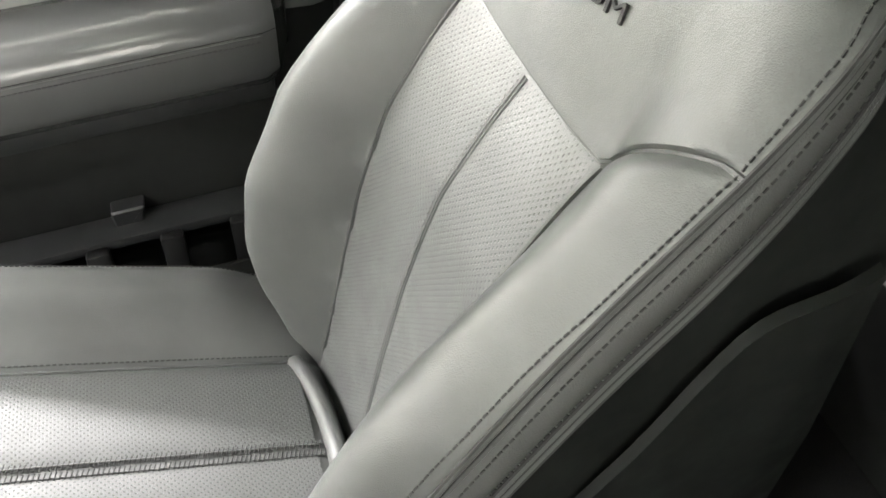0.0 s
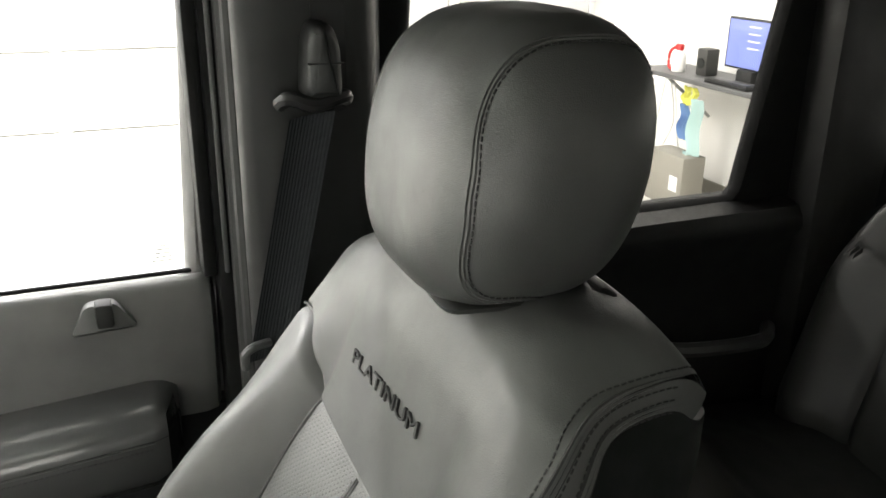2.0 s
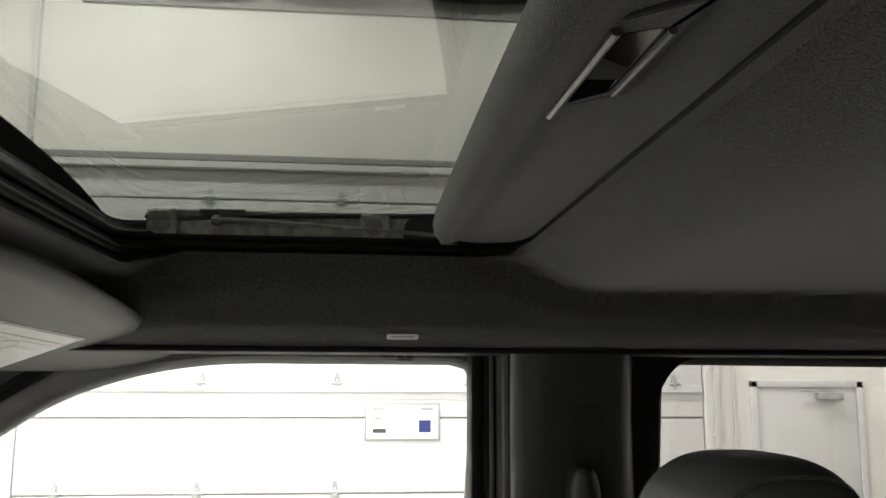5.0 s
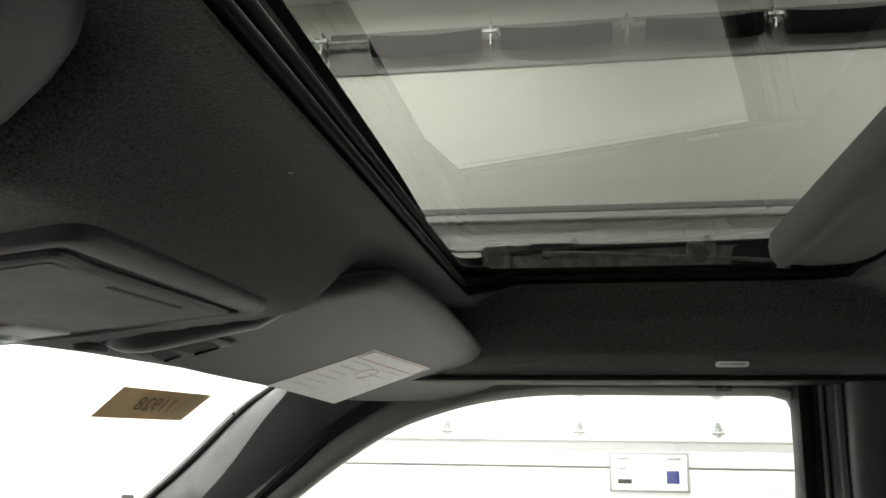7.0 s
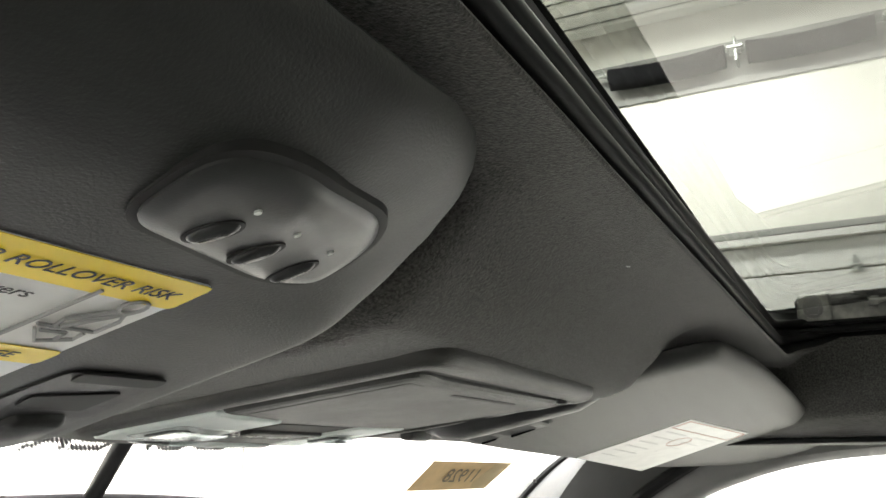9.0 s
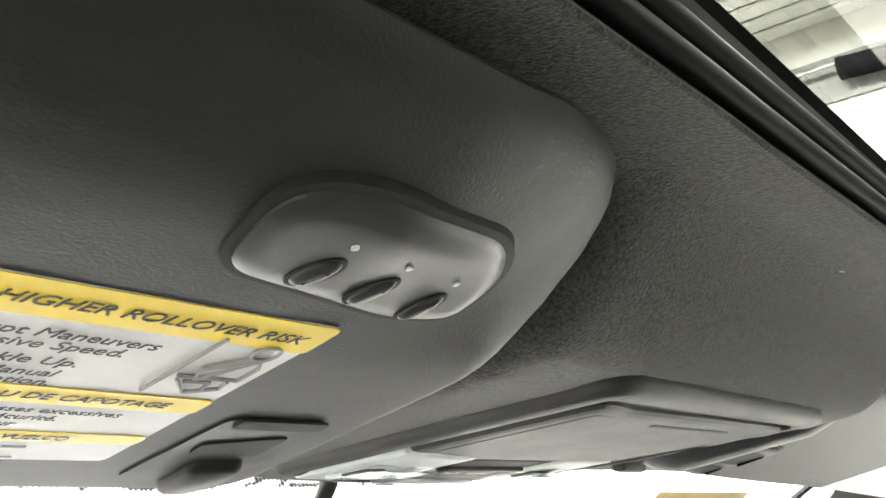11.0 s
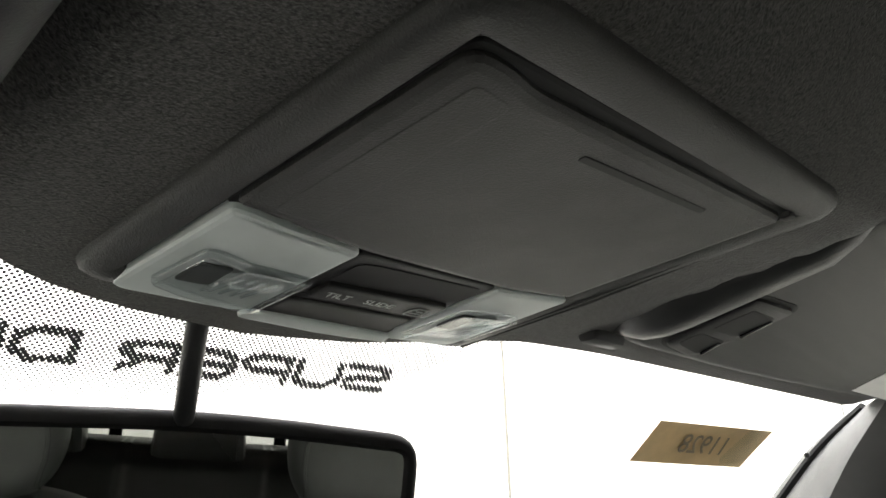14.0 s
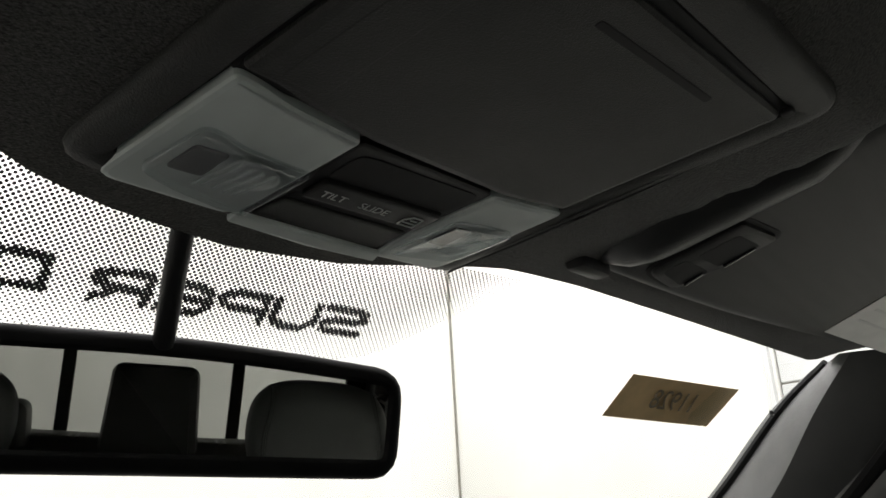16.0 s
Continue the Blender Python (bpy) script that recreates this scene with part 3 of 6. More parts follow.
for k, (x0, x1) in enumerate(((5.30, 5.57), (5.25, 5.17), (5.0, 5.05))):
    cb = thing("cable", "thin white cable hanging from the desk", "cable", "cables below the desk")
    part("lead", tube(smooth_line([(x0, WB + 0.40, 0.98), (x0 + 0.04, WB + 0.3, 0.6), ((x0 + x1) / 2 + 0.1, WB + 0.25, 0.3 + 0.1 * k), (x1, WB + 0.2, 0.008)]), 0.006, 6), M["cable"], cb)
for ob in (dk, mo, kb, sp, ds):
    ob.location = (-0.45, 0, 0.08)
fx.location = (-0.44, 0.25, 0.08)
pc.location, bx.location = (-0.42, 0.08, 0), (-0.44, 0, 0)
se = thing("wall_sensor", "small grey sensor box on the white wall", "sensor")
part("case", boxed(WX - 0.05, WX - 0.001, 4.26, 4.36, 1.37, 1.47, 0.01), M["metal_dark"], se)
part("eye", boxed(WX - 0.056, WX - 0.051, 4.29, 4.33, 1.40, 1.44, 0.002), M["black"], se)

# ---- cab shell ----
ZC = [(-1.6, 2.12), (-1.3, 2.18), (-0.6, 2.186), (-0.15, 2.184), (-0.12, 2.186), (-0.09, 2.194), (-0.055, 2.212), (-0.035, 2.222), (0.0, 2.232), (0.42, 2.232), (0.465, 2.212), (0.485, 2.197), (0.53, 2.197), (0.555, 2.184), (0.585, 2.152), (0.605, 2.136), (0.64, 2.129), (0.75, 2.116), (0.88, 2.099), (0.93, 2.0905), (0.96, 2.084)]
FALL = [(0.0, 0.0), (0.57, 0.0), (0.60, 0.07), (0.603, 0.16), (0.608, 0.40), (0.614, 0.455), (0.625, 0.57), (0.645, 0.79), (0.665, 0.90), (0.69, 1.0), (0.9, 1.0)]


def roof_z(x, y):
    zc = lerp_table(ZC, y)
    a = -x if x < 0 else x + 0.015
    pocket = smooth_step(a, 0.228, 0.275) * smooth_step(y, 0.468 + 0.03 * (x > 0), 0.53) * (1 - smooth_step(y, 0.76, 0.84)) * (1 - smooth_step(a, 0.70, 0.78))
    zc += 0.034 * pocket * smooth_step(2.205 - zc, 0.0, 0.05)
    return zc - lerp_table(FALL, abs(x)) * max(zc - 2.108, 0.0)


HEADER = [(-0.9, 0.85), (-0.6, 0.853), (-0.45, 0.857), (-0.32, 0.856), (-0.27, 0.862), (-0.22, 0.884), (-0.177, 0.912), (-0.145, 0.922), (-0.109, 0.930), (-0.029, 0.936), (0.054, 0.921), (0.129, 0.886), (0.175, 0.868), (0.26, 0.860), (0.404, 0.857), (0.9, 0.85)]
NH = 320
hole = spread(rounded([(-0.60, -0.035), (0.60, -0.035), (0.60, 0.482), (-0.60, 0.499)], 0.07, 8), NH)


def outward(p):
    """Where the ray from the opening's middle through p leaves the headliner's outline."""
    c = Vector((0, 0.22))
    d = p - c
    s = 1e9
    if abs(d.x) > 1e-6:
        s = min(s, (0.805 * (1 if d.x > 0 else -1)) / d.x)
    if d.y < -1e-6:
        s = min(s, (-1.55 - 0.22) / d.y)
    q = c + d * s
    if d.y > 0:
        lo, hi = 0.0, s
        for _ in range(40):
            mid = (lo + hi) / 2
            q = c + d * mid
            if q.y < lerp_table(HEADER, q.x):
                lo = mid
            else:
                hi = mid
    return c + d * (lo if d.y > 0 else s)


outer = [outward(p) for p in hole]
lip = [[(p.x, p.y, roof_z(p.x, p.y) + h) for p in inset(hole, d)] for d, h in ((-0.012, 0.004), (-0.004, 0.004), (0.001, 0.003), (0.0015, 0.0015))]
TS = [0.0, 0.012, 0.03, 0.05, 0.075, 0.1] + [0.13 + 0.87 * i / 34 for i in range(35)]
rows = []
for t in TS:
    row = []
    for o, h in zip(outer, hole):
        q = h.lerp(o, t)
        row.append((q.x, q.y, roof_z(q.x, q.y)))
    rows.append(row)
top = [(x, y, zz + 0.02) for x, y, zz in rows[-1]]
turned = []
for k, row in enumerate(lip):
    h = (0.045, 0.028, 0.012, 0.003)[k]
    new_row = []
    for p, q in zip(row, hole):
        w = smooth_step(-q.y, 0.012, 0.032)
        new_row.append((p[0] * (1 - w) + q.x * w, p[1] * (1 - w) + (q.y + 0.001 * k) * w, p[2] * (1 - w) + min(roof_z(q.x, q.y) + h, 2.2385) * w))
    turned.append(new_row)
headliner = grid([*turned, *rows, top], closed_v=True)
structure("ceiling_headliner", headliner, M["headliner"], "charcoal knit fabric headliner with a large sunroof opening", "headliner", smooth=True)

# roof skin with the same opening, and the black sunroof frame
hole2 = spread(rounded([(-0.66, -0.9), (0.66, -0.9), (0.66, 0.53), (-0.66, 0.53)], 0.05, 6), NH)
outer2 = spread(rounded([(-0.86, -1.62), (0.86, -1.62), (0.86, 0.88), (-0.86, 0.88)], 0.05, 6), NH)
crown = lambda x, y: 2.315 - 0.10 * (abs(x) / 0.86) ** 4 - 0.10 * smooth_step(y, 0.45, 0.9)
structure("roof_skin", sheet_with_hole(outer2, hole2, crown, 6), M["trim_mid"], "painted truck roof panel", "roof", smooth=True)

sr = thing("window_sunroof", "closed tinted glass sunroof in a black frame with its guide rails", "sunroof", kind="structure")
gz = lambda y: 2.266 + 0.066 * (0.46 - y)
part("pane", grid([[(x, y, gz(y)) for x in np.linspace(-0.66, 0.66, 8)] for y in (-0.9, -0.3, 0.2, 0.51)]), M["glass_roof"], sr, "green-tinted roof glass")
# black surround: a wall from the headliner's edge up to the glass, with two rubber ridges
ring0 = [Vector(q) for q in hole]
wall_ = []
for out, up in ((0.004, 0.0), (0.010, 0.25), (0.009, 0.42), (0.016, 0.6), (0.015, 0.78), (0.022, 0.9), (0.024, 1.0), (0.06, 1.0)):
    wall_.append([(p.x, p.y, (roof_z(q.x, q.y) + 0.002) * (1 - up) + (gz(p.y) - 0.002) * up) for p, q in zip(inset(ring0, -out), ring0)])
part("frame", grid(wall_, closed_v=True), M["rubber"], sr, "black rubber surround")
for out, up, r in ((0.007, 0.30, 0.0058), (0.013, 0.66, 0.0058)):
    part("seal", tube([(p.x, p.y, (roof_z(q.x, q.y) + 0.002) * (1 - up) + gz(p.y) * up) for p, q in zip(inset(ring0, -out), ring0)], r, 10, closed=True), M["seal_gloss"], sr, "satin black rubber seal")
for s in (1, -1):
    xr = 0.606 * s
    rail = boxed(min(xr, xr + 0.014 * s), max(xr, xr + 0.014 * s), -0.3, 0.465, 2.243, 2.285, 0.002, 1)
    part("guide_plate", rail, M["zinc"], sr, "dark zinc guide plate")
    xi = 0.597 * s
    for zz, rr in ((2.236, 0.004), (2.246, 0.0035)):
        part("guide_track", tube([(xi, -0.3, zz), (xi, 0.47, zz)], rr, 6), M["rubber"], sr)
    part("glass_edge", tube([(xi + 0.004 * s, -0.3, 2.2905), (xi + 0.004 * s, 0.47, 2.2730)], 0.0035, 6), M["black"], sr, "black glass edge")
    arm = tube(smooth_line([(xi, 0.375, 2.268), (xi, 0.35, 2.270), (xi, 0.2, 2.262), (xi, 0.05, 2.252)]), 0.0032, 6)
    tube([(xi, 0.383, 2.270), (xi, 0.372, 2.268)], 0.007, 8, bm=arm)
    part("lift_arm", arm, M["zinc"], sr, "thin steel lift arm")
    for yb in (0.168, 0.448):
        bb = boxed(min(xi, xi + 0.006 * s), max(xi, xi + 0.006 * s), yb - 0.022, yb + 0.020, 2.247, 2.283, 0.003, 1)
        part("bracket", bb, M["zinc"], sr, "small zinc bracket")
        bt = moved(tube([(0, 0, 0), (0, 0, 0.006)], 0.008, 6, up=(1, 0, 0)), pose(xi - 0.004 * s, yb, 2.264, 0, 90, 0))
        tube([(xi, yb, 2.264), (xi - 0.002 * s, yb, 2.264)], 0.012, 12, bm=bt)
        part("bolt", bt, M["satin"], sr, "small satin bolt")
    part("slot", boxed(min(xi, xi + 0.003 * s), max(xi, xi + 0.003 * s), 0.34, 0.40, 2.279, 2.284), M["black"], sr)
    hb2 = rounded([(0.05, 2.248), (0.13, 2.248), (0.125, 2.275), (0.10, 2.282), (0.05, 2.284)], 0.008, 3)
    part("shadow_gap", grid([[(xi - 0.001 * s, p.x, p.y) for p in hb2], [(xi + 0.004 * s, p.x, p.y) for p in hb2]], closed_v=True, caps=True), M["black"], sr)

# sliding sunshade, mostly run back into the roof
sh = thing("sunshade", "charcoal cloth sunroof shade slid back, with a recessed pull", "sunshade")
SX1 = 0.588
shrows = []
for i in range(41):
    x = -SX1 + 2 * SX1 * i / 40
    bow = 0.04 * (1 - (x / SX1) ** 2)
    e = smooth_step(abs(x), SX1 - 0.05, SX1)
    y1 = 0.094 + bow * 0.1 - 0.03 * e
    prof = [(-0.32, 2.250), (-0.10, 2.248), (-0.03, 2.246), (0.03, 2.243), (0.055, 2.241), (0.066, 2.235), (0.080, 2.232), (y1 - 0.009, 2.235), (y1 - 0.002, 2.244), (y1, 2.258), (y1 - 0.004, 2.276), (y1 - 0.014, 2.283), (-0.32, 2.286)]
    shrows.append([(x, py, pz + 0.012 * e * smooth_step(py, 0.02, 0.1)) for py, pz in prof])
part("panel", grid(shrows, closed_v=True, caps=True), M["headliner"], sh)
pf = [Vector(q) for q in rounded([(0.010, 0.066), (-0.140, 0.062), (-0.178, 0.016), (-0.030, 0.018)], 0.006, 3)]
part("pull_frame", grid([[(p.x, p.y, zz) for p in inset(pf, q)] for q, zz in ((0, 2.2455), (0, 2.2405), (0.0015, 2.2395), (0.004, 2.2402))], closed_v=True, caps=True), M["trim_dark"], sh, "black recessed pull")
part("pull_plate", grid([[(p.x, p.y, zz) for p in inset(pf, 0.0045)] for zz in (2.2405, 2.2396)], closed_v=True, caps=True), M["headliner"], sh)
for q_, m_ in (([(-0.122, 0.0545), (-0.134, 0.031), (-0.035, 0.032), (-0.010, 0.0535)], "gloss_black"), ([(-0.090, 0.053), (-0.076, 0.033), (-0.057, 0.033), (-0.055, 0.053)], "black")):
    k_ = 0.0003 if m_ == "black" else 0.0
    part("pull_recess", grid([[(p[0], p[1], zz) for p in q_] for zz in (2.2398, 2.2391 - k_)], closed_v=True, caps=True), M[m_], sh)
for p0, p1, r_ in (((0.012, 0.0605), (-0.131, 0.0575), 0.0036), ((-0.035, 0.030), (-0.134, 0.028), 0.0026)):
    part("pull_bar", tube([(*p0, 2.2378), (*p1, 2.2378)], r_, 8), M["satin"], sh, "satin metal bar")

# ---- windshield, pillars and doors ----


def ws_y(x):
    return 1.106 - 0.27 * x**2


def ws_point(x, d):
    """On the windshield, d metres down the slope from its height of 2.08."""
    return Vector((x, ws_y(x) + d * 0.781, 2.08 - d * 0.625))


ws = thing("window_windshield", "large clear sloping windshield with a dotted black band", "windshield", kind="structure")
pane = grid([[ws_point(x, d) for x in np.linspace(-0.93, 0.93, 30)] for d in (-0.09, 0.0, 0.12, 0.3, 0.6, 0.95)])
pane = part("pane", pane, M["glass_front"], ws, "clear windshield glass")
part("printed_bar", boxed(0.842, 0.851, 0.926, 0.929, 2.047, 2.053), M["ink"], ws, smooth=False)
pane.visible_shadow = False

for s in (1, -1):
    n = "right" if s > 0 else "left"
    # A pillar between windshield and door glass
    line = [(0.865, 0.852, 2.105), (0.885, 0.93, 2.055), (0.905, 1.03, 1.965), (0.925, 1.15, 1.865), (0.95, 1.32, 1.71), (0.96, 1.42, 1.60)]
    inner = [(0.800, 0.80, 2.105), (0.81, 0.86, 2.04), (0.82, 0.93, 1.95), (0.835, 1.03, 1.85), (0.85, 1.17, 1.70), (0.86, 1.26, 1.60)]
    outer_ = [(0.83, 0.60, 2.10), (0.84, 0.735, 2.02), (0.85, 0.83, 1.935), (0.86, 0.935, 1.84), (0.87, 1.07, 1.70), (0.88, 1.15, 1.60)]
    rws = []
    for a, b, c in zip(smooth_line(line, 6), smooth_line(inner, 6), smooth_line(outer_, 6)):
        m1 = a.lerp(b, 0.5) + Vector((-0.012, -0.006, 0.004))
        m2 = b.lerp(c, 0.45) + Vector((-0.010, -0.004, -0.004))
        rws.append([Vector((q.x * s, q.y, q.z)) for q in (a + Vector((0.03, 0.03, 0)), a, m1, b, m2, c, c + Vector((0.05, 0, 0)))])
    tagged(part("windshield_seal_" + n, tube([Vector((q.x * s - 0.004 * s, q.y - 0.004, q.z)) for q in smooth_line(line, 6)], 0.008, 8), M["rubber"]), "black rubber seal along the windshield edge", "seal", kind="structure")
    tagged(part("door_seal_" + n, tube([Vector((q.x * s - 0.012 * s, q.y + 0.006, q.z + 0.006)) for q in smooth_line(outer_, 6)], 0.011, 8), M["rubber"]), "black rubber seal between pillar and door", "seal", kind="structure")
    tagged(part("trim_a_pillar_" + n, grid(rws), M["trim"]), "grey plastic windshield pillar trim", "pillar trim", kind="structure")

# window openings in (y, z)
FWIN = [(0.030, 1.577), (1.17, 1.577), (1.07, 1.67), (0.93, 1.81), (0.80, 1.92), (0.72, 1.98), (0.64, 2.03), (0.52, 2.07), (0.40, 2.086), (0.0, 2.085)]
FWR = [0.012, 0.02, 0.1, 0.1, 0.1, 0.1, 0.1, 0.1, 0.08, 0.035]
RWIN = [(-0.930, 1.598), (-0.29, 1.602), (-0.318, 2.088), (-1.012, 2.084)]
RWR = [0.015, 0.02, 0.035, 0.03]


def flat_pane(points):
    bm = bmesh.new()
    bm.faces.new([bm.verts.new(p) for p in points])
    return bm


def door_panel(name, s, outline, win, radii, label):
    """The upper part of a door: a frame round its glass, with thickness."""
    n = 120
    hl = spread(rounded(win, radii, 4), n)
    ol = spread(rounded(outline, 0.02, 3), n)
    # match the two outlines by direction from the window's middle
    c = sum(hl, Vector((0, 0))) / n
    k = min(range(n), key=lambda i: abs(math.remainder(math.atan2(*(ol[i] - c)) - math.atan2(*(hl[0] - c)), 6.28318)))
    ol = ol[k:] + ol[:k]
    ring = lambda pts, x: [(x * s, p.x, p.y) for p in pts]
    mid = [a.lerp(b, 0.35) for a, b in zip(hl, ol)]
    return grid([ring(hl, 0.862), ring(hl, 0.846), ring(inset(hl, -0.008), 0.836), ring(mid, 0.832), ring(ol, 0.836), ring(ol, 0.88)], closed_v=True)


for s in (1, -1):
    n = "1" if s > 0 else "2"
    d = thing("door_" + n, "closed front truck door with grey plastic trim and padded armrest", "truck door", kind="structure")
    fo = [(-0.005, 1.50), (1.30, 1.50), (1.14, 1.70), (0.97, 1.87), (0.84, 1.975), (0.72, 2.05), (0.58, 2.098), (0.42, 2.118), (-0.03, 2.118)]
    part("window_frame", door_panel("frame", s, fo, FWIN, FWR, ""), M["door_trim"], d, "grey window frame")
    pn = rounded([(0.03, 1.56), (1.2, 1.56), (0.8, 1.95), (0.62, 2.06), (0.4, 2.1), (0.0, 2.1)], 0.02, 3)
    g = part("pane", flat_pane([(0.854 * s, p.x, p.y) for p in pn]), M["glass_front"], d, "clear side glass", smooth=False)
    g.visible_shadow = False
    # sill, upper panel, armrest, lower panel as one profile swept along y
    prof = [(0.87, 1.574), (0.845, 1.579), (0.831, 1.5875), (0.820, 1.5895), (0.810, 1.5860), (0.801, 1.5760), (0.795, 1.560), (0.792, 1.540), (0.793, 1.515), (0.798, 1.48), (0.806, 1.44), (0.814, 1.40), (0.818, 1.372)]
    rows = []
    for y in (-0.006, -0.004, 0.003, 0.02, 0.3, 0.7, 1.1, 1.4):
        k = {-0.006: 0.05, -0.004: 0.025, 0.003: 0.008}.get(y, 0)
        rows.append([((x + k) * s, y, zz) for x, zz in prof])
    part("window_sweep", tube([(0.840 * s, y, 1.5895) for y in (0.02, 0.4, 0.8, 1.16)], 0.0036, 8), M["rubber"], d, "black rubber window sweep")
    part("upper_panel", grid(rows), M["door_trim"], d, "charcoal moulded upper door panel")
    # padded armrest with rounded rear end
    climb = lambda y: -0.078 * (y - 0.25)
    armp = [(0.85, 1.432), (0.80, 1.434), (0.775, 1.4325), (0.758, 1.4300), (0.745, 1.4265), (0.735, 1.4220), (0.726, 1.4160), (0.719, 1.4080), (0.7145, 1.3990), (0.7130, 1.391), (0.7160, 1.388), (0.7150, 1.384), (0.716, 1.365), (0.720, 1.335), (0.728, 1.312), (0.745, 1.302), (0.80, 1.298), (0.85, 1.298)]
    rows = []
    for y in (0.060, 0.062, 0.068, 0.082, 0.10, 0.3, 0.6, 0.9, 1.3):
        k = 1 - 0.16 * smooth_step(0.10 - y, 0, 0.042)
        e = 0.05 * smooth_step(0.082 - y, 0, 0.022)
        rows.append([((0.85 - (0.85 - x) * k + e) * s, y, 1.37 + (zz - 1.37) * k + climb(y)) for x, zz in armp])
    part("armrest", grid(rows, caps=False), M["leather_arm"], d, "padded dark leather armrest")
    part("armrest_seam", tube([(0.7150 * s, y, 1.3875 + climb(y)) for y in np.linspace(0.10, 0.9, 30)], 0.0016, 6), M["leather_dark"], d, "pressed seam")
    part("armrest_stitch", dashes([(0.7140 * s, y, 1.3785 + climb(y)) for y in np.linspace(0.10, 0.9, 60)], 0.0065, 0.004, 0.0009), M["thread_dark"], d)

    def slanted(x0, x1, y0, y1, z0, z1, bevel):
        b = boxed(min(x0 * s, x1 * s), max(x0 * s, x1 * s), y0, y1, z0, z1, bevel)
        for v in b.verts:
            v.co.z += climb(v.co.y)
        return b

    part("lower_rail", slanted(0.78, 0.85, 0.085, 1.4, 1.250, 1.288, 0.008), M["pod"], d, "grey rail below the armrest")
    part("lower_panel", boxed(min(0.83 * s, 0.87 * s), max(0.83 * s, 0.87 * s), -0.015, 1.4, 0.85, 1.375, 0.004), M["trim_low"], d, "black lower door panel")
    part("pocket_ledge", slanted(0.772, 0.829, 0.05, 1.3, 1.060, 1.078, 0.005), M["pod"], d, "grey ledge of the door pocket")
    part("map_pocket", slanted(0.742, 0.750, 0.08, 1.3, 0.88, 1.004, 0.003), M["trim_low"], d, "black door pocket")
    for yy in (0.146, 0.247, 0.352, 0.455, 0.56):
        part("pocket_rib", slanted(0.752, 0.7715, yy, yy + 0.034, 0.93, 1.074, 0.005), M["trim_dark"], d)
    tb = [Vector(q) for q in rounded([(0.304, 1.050), (0.338, 1.046), (0.342, 1.096), (0.292, 1.100)], 0.005, 3)]
    part("pocket_tab", grid([[((0.829 - h) * s, p.x, p.y) for p in inset(tb, q)] for q, h in ((0, 0.0), (0, 0.025), (0.003, 0.028))], closed_v=True, caps=True), M["pod"], d, "grey tab above the pocket")
    # printed mark on the frame above the glass, and an etched one in the lower corner of the pane
    for y0, y1, z0, z1 in ((0.128, 0.150, 2.0965, 2.0995), (0.112, 0.124, 2.0955, 2.1030), (0.098, 0.109, 2.0955, 2.1030), (0.100, 0.122, 2.0915, 2.0935)):
        part("printed_bar", boxed(min(0.829 * s, 0.8335 * s), max(0.829 * s, 0.8335 * s), y0, y1, z0, z1), M["ink"], d, smooth=False)
    for k in range(5):
        w = (0.006, 0.012, 0.015, 0.012, 0.016)[k]
        part("etched_bar", boxed(min(0.8515 * s, 0.853 * s), max(0.8515 * s, 0.853 * s), 0.056 - w, 0.056 + w, 1.625 - 0.0055 * k, 1.6275 - 0.0055 * k), M["etched"], d, smooth=False)
    # lock knob in its bezel
    bez = rounded([(0.100, 1.540), (0.186, 1.536), (0.165, 1.577), (0.128, 1.579)], 0.008, 4)
    part("lock_bezel", grid([[(0.815 * s, p.x, p.y) for p in bez], [(0.784 * s, p.x, p.y) for p in bez], [(0.781 * s, p.x, p.y) for p in inset([Vector(q) for q in bez], 0.004)]], closed_v=True, caps=True), M["trim_mid"], d, "grey lock bezel")
    part("lock_knob", boxed(min(0.772 * s, 0.80 * s), max(0.772 * s, 0.80 * s), 0.131, 0.153, 1.547, 1.582, 0.005), M["black"], d, "black lock knob")

    # B pillar
    bp = thing("trim_b_pillar_" + n, "charcoal door pillar trim with a belt slot", "pillar trim", kind="structure")
    prof = [(0.79, -0.062), (0.76, -0.046), (0.722, -0.038), (0.708, -0.044), (0.701, -0.056), (0.699, -0.09), (0.699, -0.18), (0.703, -0.20), (0.716, -0.214), (0.77, -0.235), (0.86, -0.27)]
    rows = []
    for zz in (0.85, 1.3, 1.58, 1.6, 1.8, 2.0, 2.06, 2.09, 2.11):
        k = 0.03 * smooth_step(zz, 2.0, 2.12)
        rows.append([((x - k * 0.4) * s, y, zz) for x, y in prof])
    part("cover", grid(rows), M["pillar"], bp)
    sl = rounded([(-0.128, 1.83), (-0.172, 1.83), (-0.170, 2.045), (-0.150, 2.056), (-0.130, 2.045)], 0.012, 4)
    part("slot", grid([[(0.70 * s, p.x, p.y) for p in sl], [(0.6965 * s, p.x, p.y) for p in sl]], closed_v=True, caps=True), M["black"], bp, "dark belt height slot")
    ws_b = boxed(min(0.790 * s, 0.85 * s), max(0.790 * s, 0.85 * s), -0.065, -0.009, 1.1, 2.112, 0.006)
    box(ws_b, min(0.790 * s, 0.85 * s), max(0.790 * s, 0.85 * s), -0.0088, 0.010, 1.594, 2.112, 0.004)
    part("weatherstrip", ws_b, M["rubber"], bp, "black weatherstrip")
    part("weatherstrip_lip", boxed(min(0.782 * s, 0.792 * s), max(0.782 * s, 0.792 * s), -0.024, -0.018, 1.60, 2.108, 0.002), M["trim_mid"], bp)
